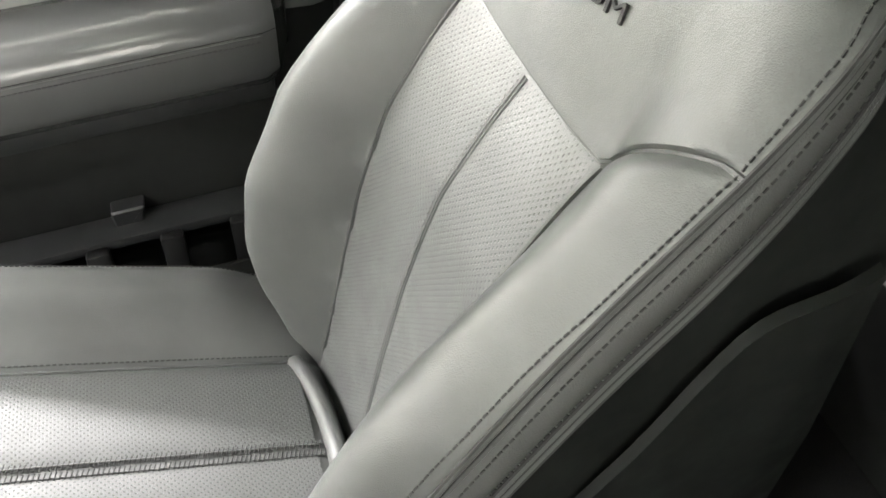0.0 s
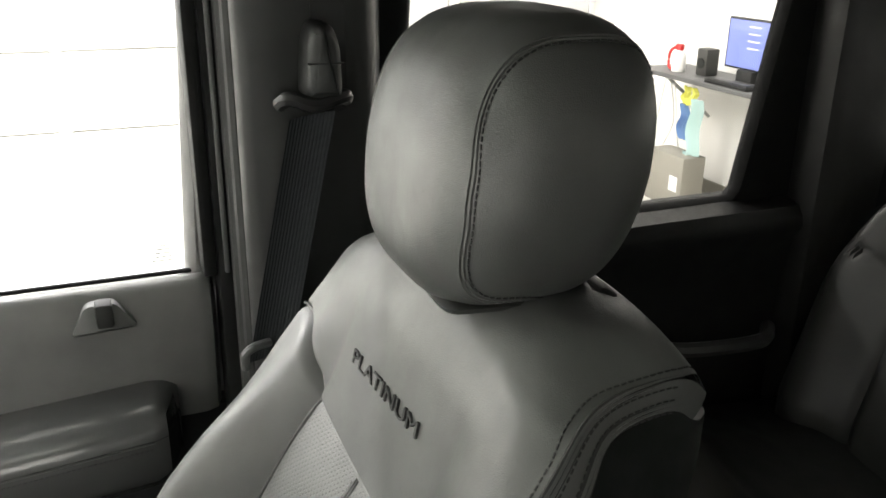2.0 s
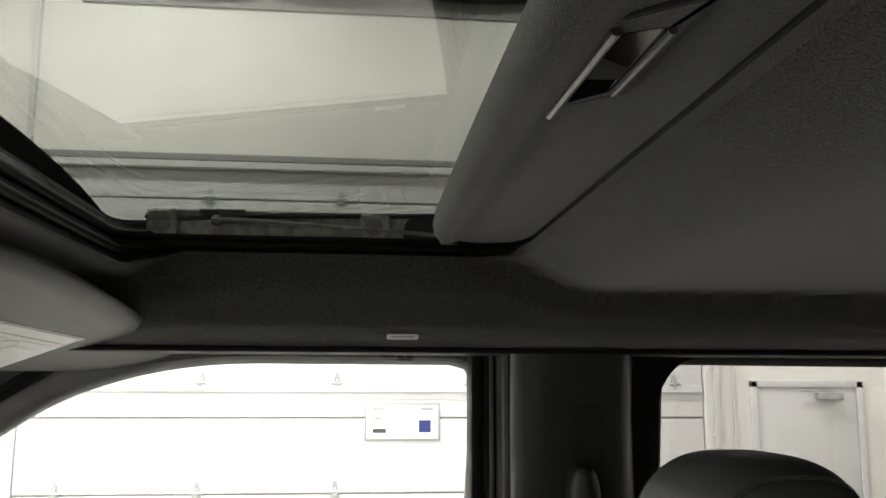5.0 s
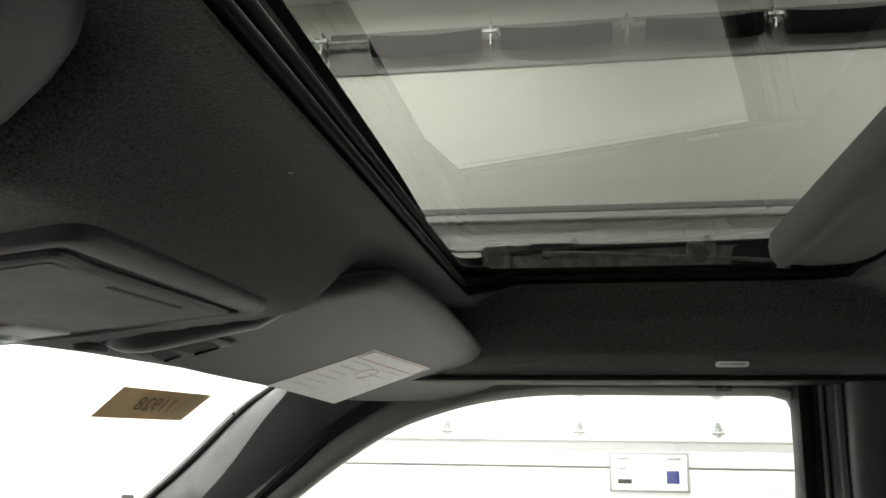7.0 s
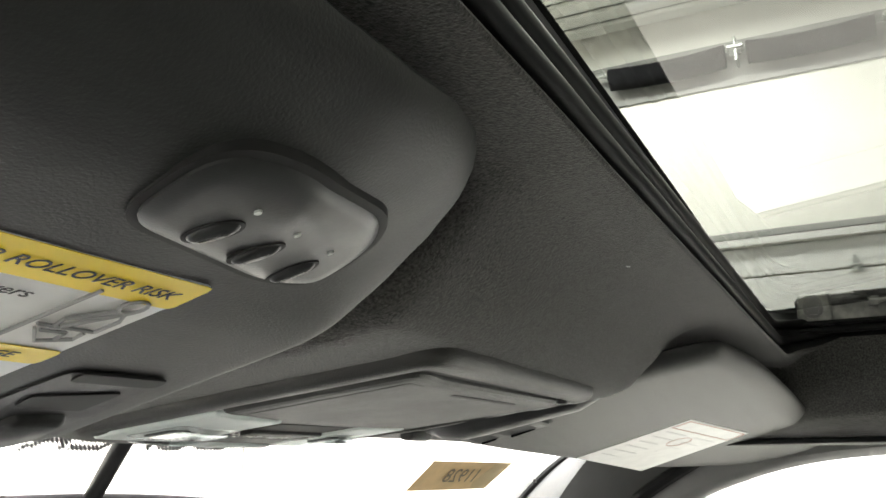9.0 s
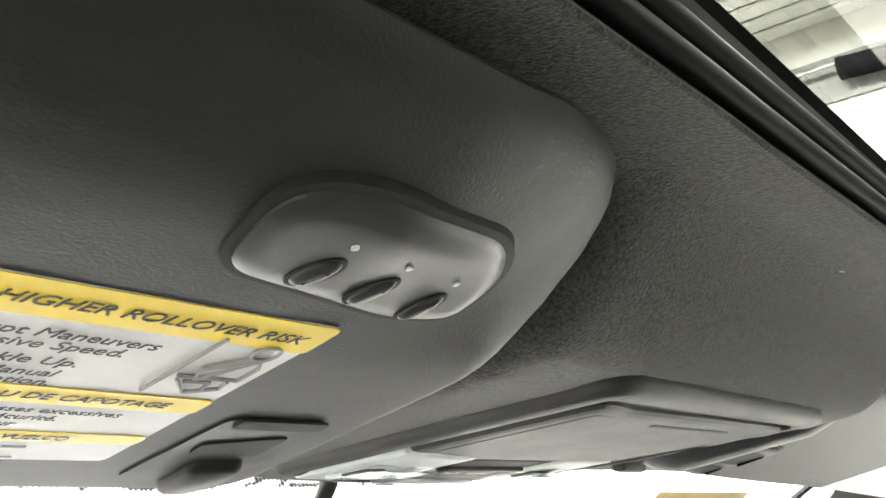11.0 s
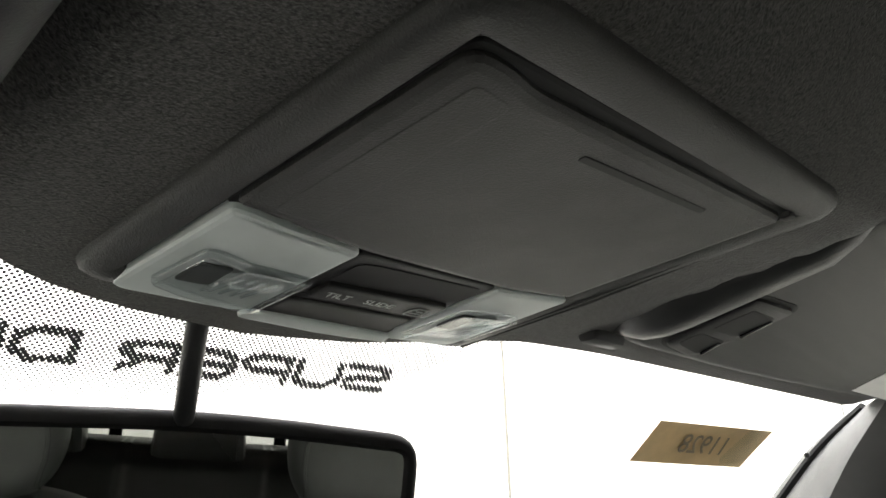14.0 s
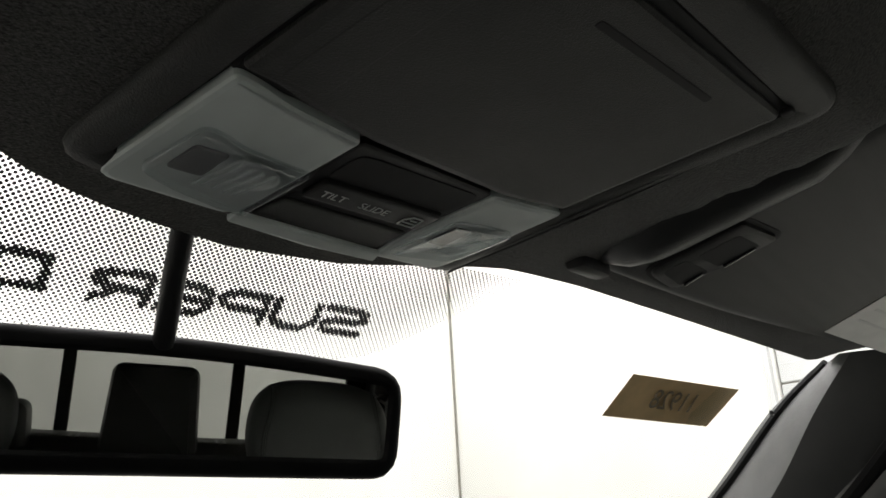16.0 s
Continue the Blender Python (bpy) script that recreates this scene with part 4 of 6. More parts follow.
    for k, (x, y) in enumerate(((0.785, -0.036), (0.765, -0.042))):
        part("door_seal", tube([(x * s, y, 1.1), (x * s, y, 1.9), (x * s, y, 2.11)], 0.0085, 8, up=(1, 0, 0)), M["seal_grey"], bp, "grey rubber door seal")

    rd = thing("door_" + ("3" if s > 0 else "4"), "closed rear truck door with privacy glass and dark trim", "truck door", kind="structure")
    ro = [(-1.25, 1.50), (-0.24, 1.50), (-0.24, 2.118), (-1.25, 2.118)]
    part("window_frame", door_panel("frame", s, ro, RWIN, RWR, ""), M["rubber"], rd, "black window frame")
    pn = [Vector(q) for q in ((-0.96, 1.58), (-0.27, 1.58), (-0.29, 2.1), (-1.03, 2.1))]
    g = part("pane", flat_pane([(0.854 * s, p.x, p.y) for p in pn]), M["glass_rear"], rd, "dark privacy glass", smooth=False)
    prof = [(0.87, 1.600), (0.84, 1.592), (0.80, 1.580), (0.790, 1.562), (0.788, 1.54), (0.81, 1.50), (0.82, 1.40), (0.82, 1.2), (0.80, 0.85)]
    part("panel", grid([[(x * s, y, zz) for x, zz in prof] for y in (-0.25, -0.6, -1.25)]), M["trim_dark"], rd, "black lower rear door panel")
    part("pull_handle", tube(smooth_line([(0.80 * s, -0.74, 1.345), (0.755 * s, -0.80, 1.352), (0.745 * s, -0.90, 1.348), (0.755 * s, -0.97, 1.344), (0.80 * s, -1.02, 1.34)]), 0.014, 8), M["trim"], rd, "charcoal pull handle")

    part("top_seal", tube([(0.806 * s, -1.0, 2.112), (0.806 * s, 0.0, 2.114), (0.806 * s, 0.45, 2.114), (0.806 * s, 0.6, 2.105)], 0.008, 8), M["rubber"], d, "black rubber door seal")
    part("header_seal", boxed(min(0.686 * s, 0.80 * s), max(0.686 * s, 0.80 * s), -1.0, 0.60, 2.0985, 2.1060, 0.003), M["rubber"], d, "black rubber header seal")
    # rear quarter, sill and outer skins that close the cab
    tagged(part("trim_c_pillar_" + n, boxed(min(0.765 * s, 0.88 * s), max(0.765 * s, 0.88 * s), -1.62, -1.05, 0.85, 2.16, 0.03), M["trim_dark"]), "black rear pillar trim", "pillar trim", kind="structure")
    tagged(part("body_side_" + n, boxed(min(0.885 * s, 0.93 * s), max(0.885 * s, 0.93 * s), -1.65, 1.5, 0.55, 1.575, 0.02), M["bounce_paint"]), "unseen truck body side in the hood's pale paint", "body panel", kind="structure")
    tagged(part("roof_rail_" + n, boxed(min(0.80 * s, 0.9 * s), max(0.80 * s, 0.9 * s), -1.62, 0.62, 2.1215, 2.24, 0.01), M["trim_dark"]), "black roof side rail", "roof rail", kind="structure")

# small pale airbag tag on the headliner edge, as bars
tg = thing("airbag_tag", "small pale oval tag with unreadable print on the headliner edge", "tag")
ov = rounded([(0.102, 2.1165), (0.147, 2.1165), (0.147, 2.1235), (0.102, 2.1235)], 0.0035, 4)
sx_ = lambda zz: 0.6655 - (zz - 2.12) * 1.47
part("plate", grid([[(sx_(p.y) - 0.001, p.x, p.y) for p in ov], [(sx_(p.y) - 0.004, p.x, p.y) for p in ov]], closed_v=True, caps=True), M["faint_ink"], tg)
part("printed_bar", grid([[(sx_(zz) - q, y, zz) for y, zz in ((0.108, 2.1190), (0.141, 2.1190), (0.141, 2.1210), (0.108, 2.1210))] for q in (0.0042, 0.0048)], closed_v=True, caps=True), M["ink_grey"], tg, smooth=False)

structure("floor_cab", boxed(-0.9, 0.9, -1.62, 1.5, 0.80, 0.85), M["carpet"], "black carpeted cab floor", "floor")
rw = boxed(-0.9, 0.9, -1.66, -1.62, 0.8, 1.62)
box(rw, -0.9, 0.9, -1.66, -1.62, 2.05, 2.2)
box(rw, -0.9, -0.70, -1.66, -1.62, 1.62, 2.05)
box(rw, 0.70, 0.9, -1.66, -1.62, 1.62, 2.05)
structure("wall_cab_rear", rw, M["trim_dark"], "black rear wall of the cab round its window", "cab wall")
bw = thing("window_rear", "three-part sliding rear cab window with black bars", "window", kind="structure")
g = part("pane", flat_pane([(-0.70, -1.648, 1.62), (0.70, -1.648, 1.62), (0.70, -1.648, 2.05), (-0.70, -1.648, 2.05)]), M["glass_back"], bw, smooth=False)
for x in (-0.29, 0.29):
    part("bar", boxed(x - 0.022, x + 0.022, -1.646, -1.622, 1.62, 2.05, 0.004), M["black"], bw, "black window bar")
ds_ = [[(x, y, zz) for x in np.linspace(-0.9, 0.9, 9)] for y, zz in ((0.95, 0.85), (0.95, 1.30), (1.0, 1.38), (1.2, 1.41), (1.5, 1.42), (1.75, 1.44))]
structure("dashboard", grid(ds_), M["trim_dark"], "dark padded dashboard top", "dashboard", smooth=True)
# out of view; acts as a reflector for console and front headliner
structure("hood", boxed(-0.9, 0.9, 1.75, 3.0, 1.0, 1.44, 0.05), M["bounce_paint"], "unseen truck hood, pale to bounce light into the cab", "hood")
# out of view; black here keeps bounced light away from the rear window
structure("cargo_bed", boxed(-0.9, 0.9, -3.6, -1.72, 0.6, 1.38, 0.03), M["bed_light_stop"], "unseen truck bed, black to keep light off the rear", "truck bed")

# ---- front passenger seat ----
XC = 0.32
Y0 = [(1.0, 0.127), (1.10, 0.097), (1.158, 0.081), (1.254, 0.061), (1.348, 0.039), (1.408, 0.021), (1.457, 0.004), (1.52, -0.034), (1.568, -0.068), (1.61, -0.083), (1.651, -0.096), (1.70, -0.115), (1.74, -0.136)]
EDGE_IN = [(1.0, 0.098), (1.10, 0.104), (1.25, 0.103), (1.348, 0.092), (1.431, 0.078), (1.475, 0.064), (1.548, 0.058), (1.583, 0.045), (1.61, 0.029), (1.645, 0.006), (1.68, -0.013), (1.70, -0.022), (1.72, -0.028)]
EDGE_OUT = [(1.0, 0.0), (1.10, 0.018), (1.2, 0.058), (1.3, 0.082), (1.448, 0.066), (1.497, 0.062), (1.558, 0.056), (1.61, 0.037), (1.661, 0.012), (1.70, -0.002), (1.72, -0.008)]
CREST = [(1.0, 0.005), (1.093, 0.030), (1.167, 0.076), (1.209, 0.101), (1.275, 0.126), (1.36, 0.135), (1.45, 0.112), (1.53, 0.080), (1.58, 0.052), (1.62, 0.026), (1.655, 0.010), (1.70, 0.002), (1.78, 0.0)]
WIDE_IN = [(1.0, 0.235), (1.10, 0.240), (1.2, 0.250), (1.30, 0.256), (1.45, 0.257), (1.644, 0.242), (1.70, 0.233), (1.75, 0.226)]
WIDE_OUT = [(1.0, 0.185), (1.10, 0.190), (1.2, 0.205), (1.30, 0.216), (1.45, 0.230), (1.58, 0.232), (1.65, 0.229), (1.70, 0.224), (1.75, 0.220)]
REAR = [(1.0, 0.0), (1.10, -0.05), (1.33, -0.166), (1.409, -0.202), (1.50, -0.236), (1.597, -0.266), (1.66, -0.280), (1.69, -0.284), (1.74, -0.286)]
# the roll over the top from front to rear: share of the way, y, z; in the middle and at the piped edge
OVER = [(0.0, -0.115, 1.70), (0.2, -0.136, 1.738), (0.35, -0.158, 1.760), (0.5, -0.19, 1.772), (0.7, -0.235, 1.772), (0.88, -0.270, 1.762), (1.0, -0.281, 1.742)]
OVER_EDGE = [(0.0, -0.137, 1.70), (0.2, -0.154, 1.722), (0.35, -0.178, 1.733), (0.5, -0.205, 1.737), (0.7, -0.245, 1.741), (0.88, -0.268, 1.739), (1.0, -0.282, 1.716)]
LOW, BROW = 1.0, 1.70


def fine(table, x):
    """A table read with its corners softened."""
    return sum(lerp_table(table, x + k * 0.006) for k in (-2, -1, 0, 1, 2)) / 5


def half_width(s, z):
    """Half the backrest's width; the outboard side (s = 1) is cut a little slimmer."""
    return fine(WIDE_OUT if s > 0 else WIDE_IN, z)


def front_y(u, z):
    """The seat back's front face at u metres from its middle."""
    a, w = abs(u), half_width(1 if u > 0 else -1, z)
    y = fine(Y0, z)
    s = 0.132
    e, c = fine(EDGE_OUT if u > 0 else EDGE_IN, z), fine(CREST, z)
    if u > 0:
        c = c * (0.86 + 0.14 * smooth_step(z, 1.40, 1.52))
    if a <= s:
        return y + 0.012 * (a / s) ** 2 * smooth_step(1.60 - z, 0, 0.05) - 0.0015 * math.exp(-((a / 0.006) ** 2)) * (1 if z < 1.565 else 0)
    t = (a - s) / (w - s)
    base = 0.012 * smooth_step(1.60 - z, 0, 0.05)
    # bolster: rises to a crest, then down to the piped edge
    bump = c * math.sin(min(t / 0.62, 1.0) * math.pi / 2) ** 1.3 if t < 0.62 else e + (c - e) * math.cos((t - 0.62) / 0.38 * math.pi / 2) ** 1.0
    groove = 0.006 * math.exp(-(((a - s) / 0.006) ** 2)) * smooth_step(1.60 - z, 0, 0.04)
    return y + base * (1 - t) + bump - groove


def yoked(u, z):
    """Front face with the yoke seam pressed in: returns y and the height of that level there."""
    a = abs(u)
    f = max(0.0, 1 - abs(z - 1.566) / (0.134 if z > 1.566 else 0.20))
    zz = z + (yoke_z(a) - 1.566) * f * f * (3 - 2 * f)
    d = z - 1.566
    b = smooth_step(a, SEAM - 0.006, SEAM + 0.02)
    y = front_y(u, zz) - (0.0015 + 0.0055 * b) * math.exp(-((d / (0.002 + 0.0025 * b)) ** 2)) * smooth_step(0.245 - a, 0.0, 0.03)
    if d > 0:
        y += 0.0045 * (1 - b) * smooth_step(d, 0.0, 0.005) * (1 - smooth_step(d, 0.015, 0.08))
    if d < 0:
        y += (0.004 * b * smooth_step(0.240 - a, 0.0, 0.06) + (0.006 if u < 0 else 0.002) * smooth_step(a, SEAM, SEAM + 0.05) * smooth_step(0.245 - a, 0.0, 0.05)) * smooth_step(d, -0.06, -0.006)
    return y, zz


SEAM = 0.132


def yoke_z(a):
    """Height of the yoke seam at a metres from the seat's middle."""
    if a <= SEAM:
        return 1.566 + 0.010 * (a / SEAM) ** 2
    t = min((a - SEAM) / (0.245 - SEAM), 1.0)
    return 1.576 + 0.068 * math.sin(t * math.pi / 2) ** 0.8


def skin(f, k):
    """The upholstery at f (-1 inboard edge, 1 outboard edge) and level k; levels above BROW roll over the top."""
    s = 1 if f > 0 else -1
    if k <= BROW:
        zz = yoked(f * half_width(s, k), k)[1]
        u = f * half_width(s, zz)
        y, zz = yoked(u, k)
        return Vector((XC + u, y, zz))
    q = k - BROW
    b = abs(f) ** 3.2
    w = half_width(s, BROW) - (0.026 if s < 0 else 0.022) * smooth_step(q, 0, 0.45) - 0.006 * smooth_step(q, 0.7, 1.0)
    read = lambda table, i: sum(lerp_table([(r[0], r[i]) for r in table], q + d) for d in (-0.03, 0, 0.03)) / 3
    y0, y1 = front_y(f * half_width(s, BROW), BROW), -0.284
    yc, ye = read(OVER, 1), read(OVER_EDGE, 1)
    y = yc + (ye - yc) * b + (y0 - (-0.115 - 0.022 * b)) * smooth_step(1 - q, 0.3, 1.0)
    z = read(OVER, 2) + (read(OVER_EDGE, 2) - read(OVER, 2)) * b
    return Vector((XC + f * w, y, z))


seat = thing("front_seat", "charcoal leather front passenger seat with perforated centre panels", "car seat")
levels = [LOW + 0.014 * i for i in range(40)] + [1.556, 1.559, 1.562, 1.564, 1.566, 1.568, 1.570, 1.573, 1.577, 1.585] + [1.595 + 0.012 * i for i in range(9)]
levels = sorted(set(round(v, 4) for v in levels if not 1.545 < v < 1.5555)) + [BROW + 0.04 * i for i in range(26)]


def edge_line(s):
    """The piped edge from the foot over the shoulder to the rear, at even steps and softened."""
    p = [skin(s, k) for k in levels]
    for _ in range(4):
        p = [p[0]] + [(a + b * 2 + c) / 4 for a, b, c in zip(p, p[1:], p[2:])] + [p[-1]]
    cum = [0.0]
    for a, b in zip(p, p[1:]):
        cum.append(cum[-1] + (b - a).length)
    out = [Vector([np.interp(cum[-1] * i / 109, cum, [q[j] for q in p]) for j in range(3)]) for i in range(110)]
    for _ in range(6):
        out = [out[0]] + [(a + b * 2 + c) / 4 for a, b, c in zip(out, out[1:], out[2:])] + [out[-1]]
    return out


def strip_point(line, i, d, out, s):
    """A point on the seat's side: d metres inwards from the piped edge, out metres outboard of it."""
    a, b = line[max(i - 5, 0)], line[min(i + 5, len(line) - 1)]
    t = Vector((0, b.y - a.y, b.z - a.z)).normalized()
    f = smooth_step(i / (len(line) - 1), 0.66, 0.92)
    d, out = d * (1 - 0.42 * f), out * (1 - 0.75 * f)
    return line[i] + Vector((s * out, t.z * -d, t.y * d))


def side_run(s, d, out):
    line = edge_line(s)
    return [strip_point(line, i, d, out, s) for i in range(len(line) - 4)]


def joined(bms):
    out = bmesh.new()
    for b in bms:
        me = bpy.data.meshes.new("joint")
        b.to_mesh(me)
        b.free()
        out.from_mesh(me)
        bpy.data.meshes.remove(me)
    bmesh.ops.remove_doubles(out, verts=out.verts, dist=1e-5)
    return out


fs = [math.copysign(1 - (1 - abs(v)) ** 1.15, v) for v in np.linspace(-1, 1, 91)]
pieces = [grid([[skin(f, k) for f in fs] for k in levels])]
borders = []
STRIP = ((0.006, 0.005), (0.014, 0.009), (0.024, 0.011), (0.034, 0.010), (0.044, 0.008))
for s in (-1, 1):
    line = edge_line(s)
    n = len(line)
    rows = []
    for i, e in enumerate(line):
        t = i / (n - 1)
        zr = 0.95 + (1.70 - 0.95) * t ** 1.1
        r = Vector((e.x + s * -0.004, fine(REAR, zr), zr))
        p = [e] + [strip_point(line, i, d, o, s) for d, o in STRIP]
        m = p[-1].lerp(r, 0.5) + Vector((s * 0.004, 0, 0))
        rows.append(p + [p[-1].lerp(m, 0.2), m, p[-1].lerp(r, 0.85) + Vector((s * 0.003, 0, 0)), r])
    pieces.append(grid([q[:6] for q in rows]))
    part("side_panel", grid([q[5:] for q in rows]), M["leather_side_shaded"], seat, "seat side panel with its shade put into the colour")
    borders.append(rows[-1] + [q[-1] for q in rows[::-1][1:]])
pieces.append(grid([[a.lerp(b, t) + Vector((0, -0.016 * math.sin(t * math.pi) ** 0.5, 0)) * min(i / 6, 1) for t in [j / 24 for j in range(25)]] for i, (a, b) in enumerate(zip(*borders))]))
back = part("backrest", joined(pieces), M["leather"], seat, "smooth charcoal leather backrest")

# perforated centre panels, lying just over the backrest
for k, (u0, u1) in enumerate(((-0.126, -0.0004), (0.0004, 0.126))):
    rows = []
    for i in range(44):
        t = i / 43
        lev = 1.115 + (1.5645 - 1.115) * t
        row = []
        for j in range(12):
            u = u0 + (u1 - u0) * j / 11
            y, zz = yoked(u, lev)
            puff = 0.0022 * (1 - (2 * j / 11 - 1) ** 4) * (1 - smooth_step(t, 0.9, 1.0))
            row.append(Vector((XC + u, y + 0.0004 + puff, zz)))
        rows.append(row)
    part("centre_panel", grid(rows), M["leather_perf"], seat, "perforated leather panel")


def on_front(u, z, lift=0.001):
    y, zz = yoked(u, z)
    return Vector((XC + u, y + lift, zz))


zs = np.linspace(1.12, 1.562, 60)
part("centre_seam", tube([on_front(-0.0022, z, 0.0012) for z in zs], 0.0011, 6, bm=tube([on_front(0.0022, z, 0.0012) for z in zs], 0.0011, 6)), M["leather"], seat)
part("centre_stitch", dashes([on_front(0.0052, z, 0.0014) for z in zs], 0.006, 0.0038, 0.0005), M["thread"], seat)
# dark tubes along bolster and yoke seams paint the shade in the creases
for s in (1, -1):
    part("bolster_crease_shade", tube([on_front(s * SEAM, z, -0.001) for z in np.linspace(1.12, 1.564, 50)], 0.0026, 6), M["leather_dark"], seat)
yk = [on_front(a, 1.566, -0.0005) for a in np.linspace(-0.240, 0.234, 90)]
part("yoke_crease_shade", tube(yk, 0.0023, 6), M["leather_dark"], seat)
for s in (-1,):
    ends = [1.0] * 98 + [0.85, 0.7, 0.5, 0.35, 0.2, 0.1, 0.05, 0.02]  # the piping dies away at the rear corner
    for d, out in ((0.0, 0.002), (0.036, 0.0105)):
        for q in (-0.0032, 0.0032):
            part("piping", tube(side_run(s, d + q, out), [0.0026 * e for e in ends], 6), M["leather"], seat)
        # dark runs paint the shaded grooves on either side of the beads
        for q, r in ((-0.0064, 0.0016), (0.0, 0.0014), (0.0064, 0.0018)):
            part("piping_groove_shade", tube(side_run(s, d + q, out + 0.0004), [r * e for e in ends], 5), M["thread_dark"], seat)
    part("edge_stitch", dashes([skin(s * 0.970, k) + Vector((0, 0.0006, 0.0004)) for k in levels], 0.0062, 0.0042, 0.0009), M["thread_dark"], seat)
    for d, out in ((0.0095, 0.0068), (0.0265, 0.0112), (0.0455, 0.0082)):
        part("edge_stitch", dashes(side_run(s, d, out), 0.0062, 0.0042, 0.0009), M["thread_dark"], seat)

# hard side cover and rear shell
for s in (1, -1):
    rows = []
    for t in np.linspace(0, 1, 20):
        y = 0.03 + (-0.200 - 0.03) * t
        ztop = lerp_table([(-0.21, 1.562), (-0.17, 1.556), (-0.12, 1.546), (-0.10, 1.530), (-0.081, 1.504), (-0.043, 1.445), (-0.007, 1.390), (0.05, 1.31)], y)
        xo = lambda z: XC + s * (half_width(s, z) + 0.019 - 0.010 * smooth_step(-y, 0.16, 0.23))
        rows.append([(xo(ztop) - s * 0.008, y, ztop + 0.003), (xo(ztop), y, ztop), *[(xo(ztop - (ztop - 1.02) * k), y, ztop - (ztop - 1.02) * k) for k in (0.05, 0.3, 0.6, 1.0)]])
    part("side_cover", grid(rows), M["leather_side_shaded"], seat, "moulded side cover with its shade put into the colour")

lettering("seat_lettering", "PLATINUM", 0.0295, Matrix(((-1, 0, 0, 0.331), (0, -0.25, 0.968, front_y(0, 1.645) + 0.0012), (0, 0.968, 0.25, 1.645), (0, 0, 0, 1))) @ pose(0, 0, 0, 0, 0, 4.2) @ Matrix.Diagonal((1.26, 0.72, 1, 1)), M["thread_dark"], seat, 0.0012)

# headrest
HC, HH = Vector((XC + 0.003, -0.197, 1.870)), Vector((0.147, 0.094, 0.117))


def head_point(lat, lon, grow=0.0):
    f = lambda v, e: math.copysign(abs(v) ** e, v)
    e = 0.62 if lat > 0 else 0.42
    x, y, z = f(math.cos(lat), e) * f(math.sin(lon), 0.62), f(math.cos(lat), e) * f(math.cos(lon), 0.62), f(math.sin(lat), 0.72)
    taper = 1.0 - 0.16 * max(-z, 0) ** 1.5
    lean = -0.018 * z
    return Vector((HC.x + (HH.x + grow) * x * taper, HC.y + (HH.y + grow) * y * (1 - 0.1 * max(z, 0)) + lean, HC.z + (HH.z + grow) * z))


rows = [[head_point(-1.5708 + 3.14159 * i / 40, 6.28318 * j / 64) for j in range(64)] for i in range(41)]
part("headrest", grid(rows, closed_v=True), M["leather"], seat, "rounded charcoal leather headrest")


def head_at(u, ang, grow=0.0):
    """A point of the headrest's hull over the plane u from its middle, at an angle in that plane from the front up."""
    lo, hi = 0.0, 0.2
    d = Vector((0, math.cos(ang), math.sin(ang)))
    n = 0.62
    for _ in range(30):
        m = (lo + hi) / 2
        q = Vector((u, d.y * m, d.z * m))
        zz = q.z / (HH.z + grow)
        if abs(zz) >= 1:
            hi = m
            continue
        taper = 1.0 - 0.16 * max(-zz, 0) ** 1.5
        cl = (1 - abs(zz) ** (2 / 0.72)) ** ((0.62 if zz > 0 else 0.42) / 2)
        yy = (q.y + 0.018 * zz) / ((HH.y + grow) * (1 - 0.1 * max(zz, 0)))
        v = (abs(q.x / ((HH.x + grow) * taper)) / max(cl, 1e-6)) ** (2 / n) + (abs(yy) / max(cl, 1e-6)) ** (2 / n)
        if v < 1:
            lo = m
        else:
            hi = m
    return HC + Vector((u, d.y * lo, d.z * lo))


def head_seam(a):
    """How far from the middle the headrest's seam runs: wide in front, narrower over the top and behind."""
    over, behind = smooth_step(math.sin(a), 0.0, 1.0), smooth_step(-math.cos(a), -0.35, 0.5)
    return 0.117 - 0.014 * over - 0.03 * behind * (1 - over) - 0.012 * smooth_step(-math.sin(a), 0.3, 0.9)


for s in (1, -1):
    angs = [3.5 + 6.28318 * k / 90 for k in range(90)]
    for d in (-0.0017, 0.0017):
        part("headrest_piping", tube([head_at(s * (head_seam(a) + d), a) for a in angs], 0.0015, 6, closed=True, up=(1, 0, 0)), M["leather"], seat)
    for d in (0.0056,):
        part("headrest_stitch", dashes([head_at(s * (head_seam(a) + d), a, 0.0007) for a in angs], 0.0058, 0.004, 0.0008), M["thread_dark"], seat)
    part("headrest_post", tube([(XC + s * 0.07, -0.205, 1.74), (XC + s * 0.07, -0.205, 1.80)], 0.007, 10, up=(1, 0, 0)), M["chrome"], seat)
flap = rounded([(-0.088, -0.116), (-0.066, -0.113), (0.112, -0.124), (0.112, -0.262), (-0.112, -0.262)], 0.012, 4)
fl = [[(XC + p.x * k, (p.y + 0.2) * k - 0.2, zz) for p in flap] for k, zz in ((0.92, 1.768), (0.99, 1.763), (0.96, 1.758))]
part("headrest_flap", grid(fl, closed_v=True, caps=True), M["leather_dark"], seat, "loose leather flap under the headrest")

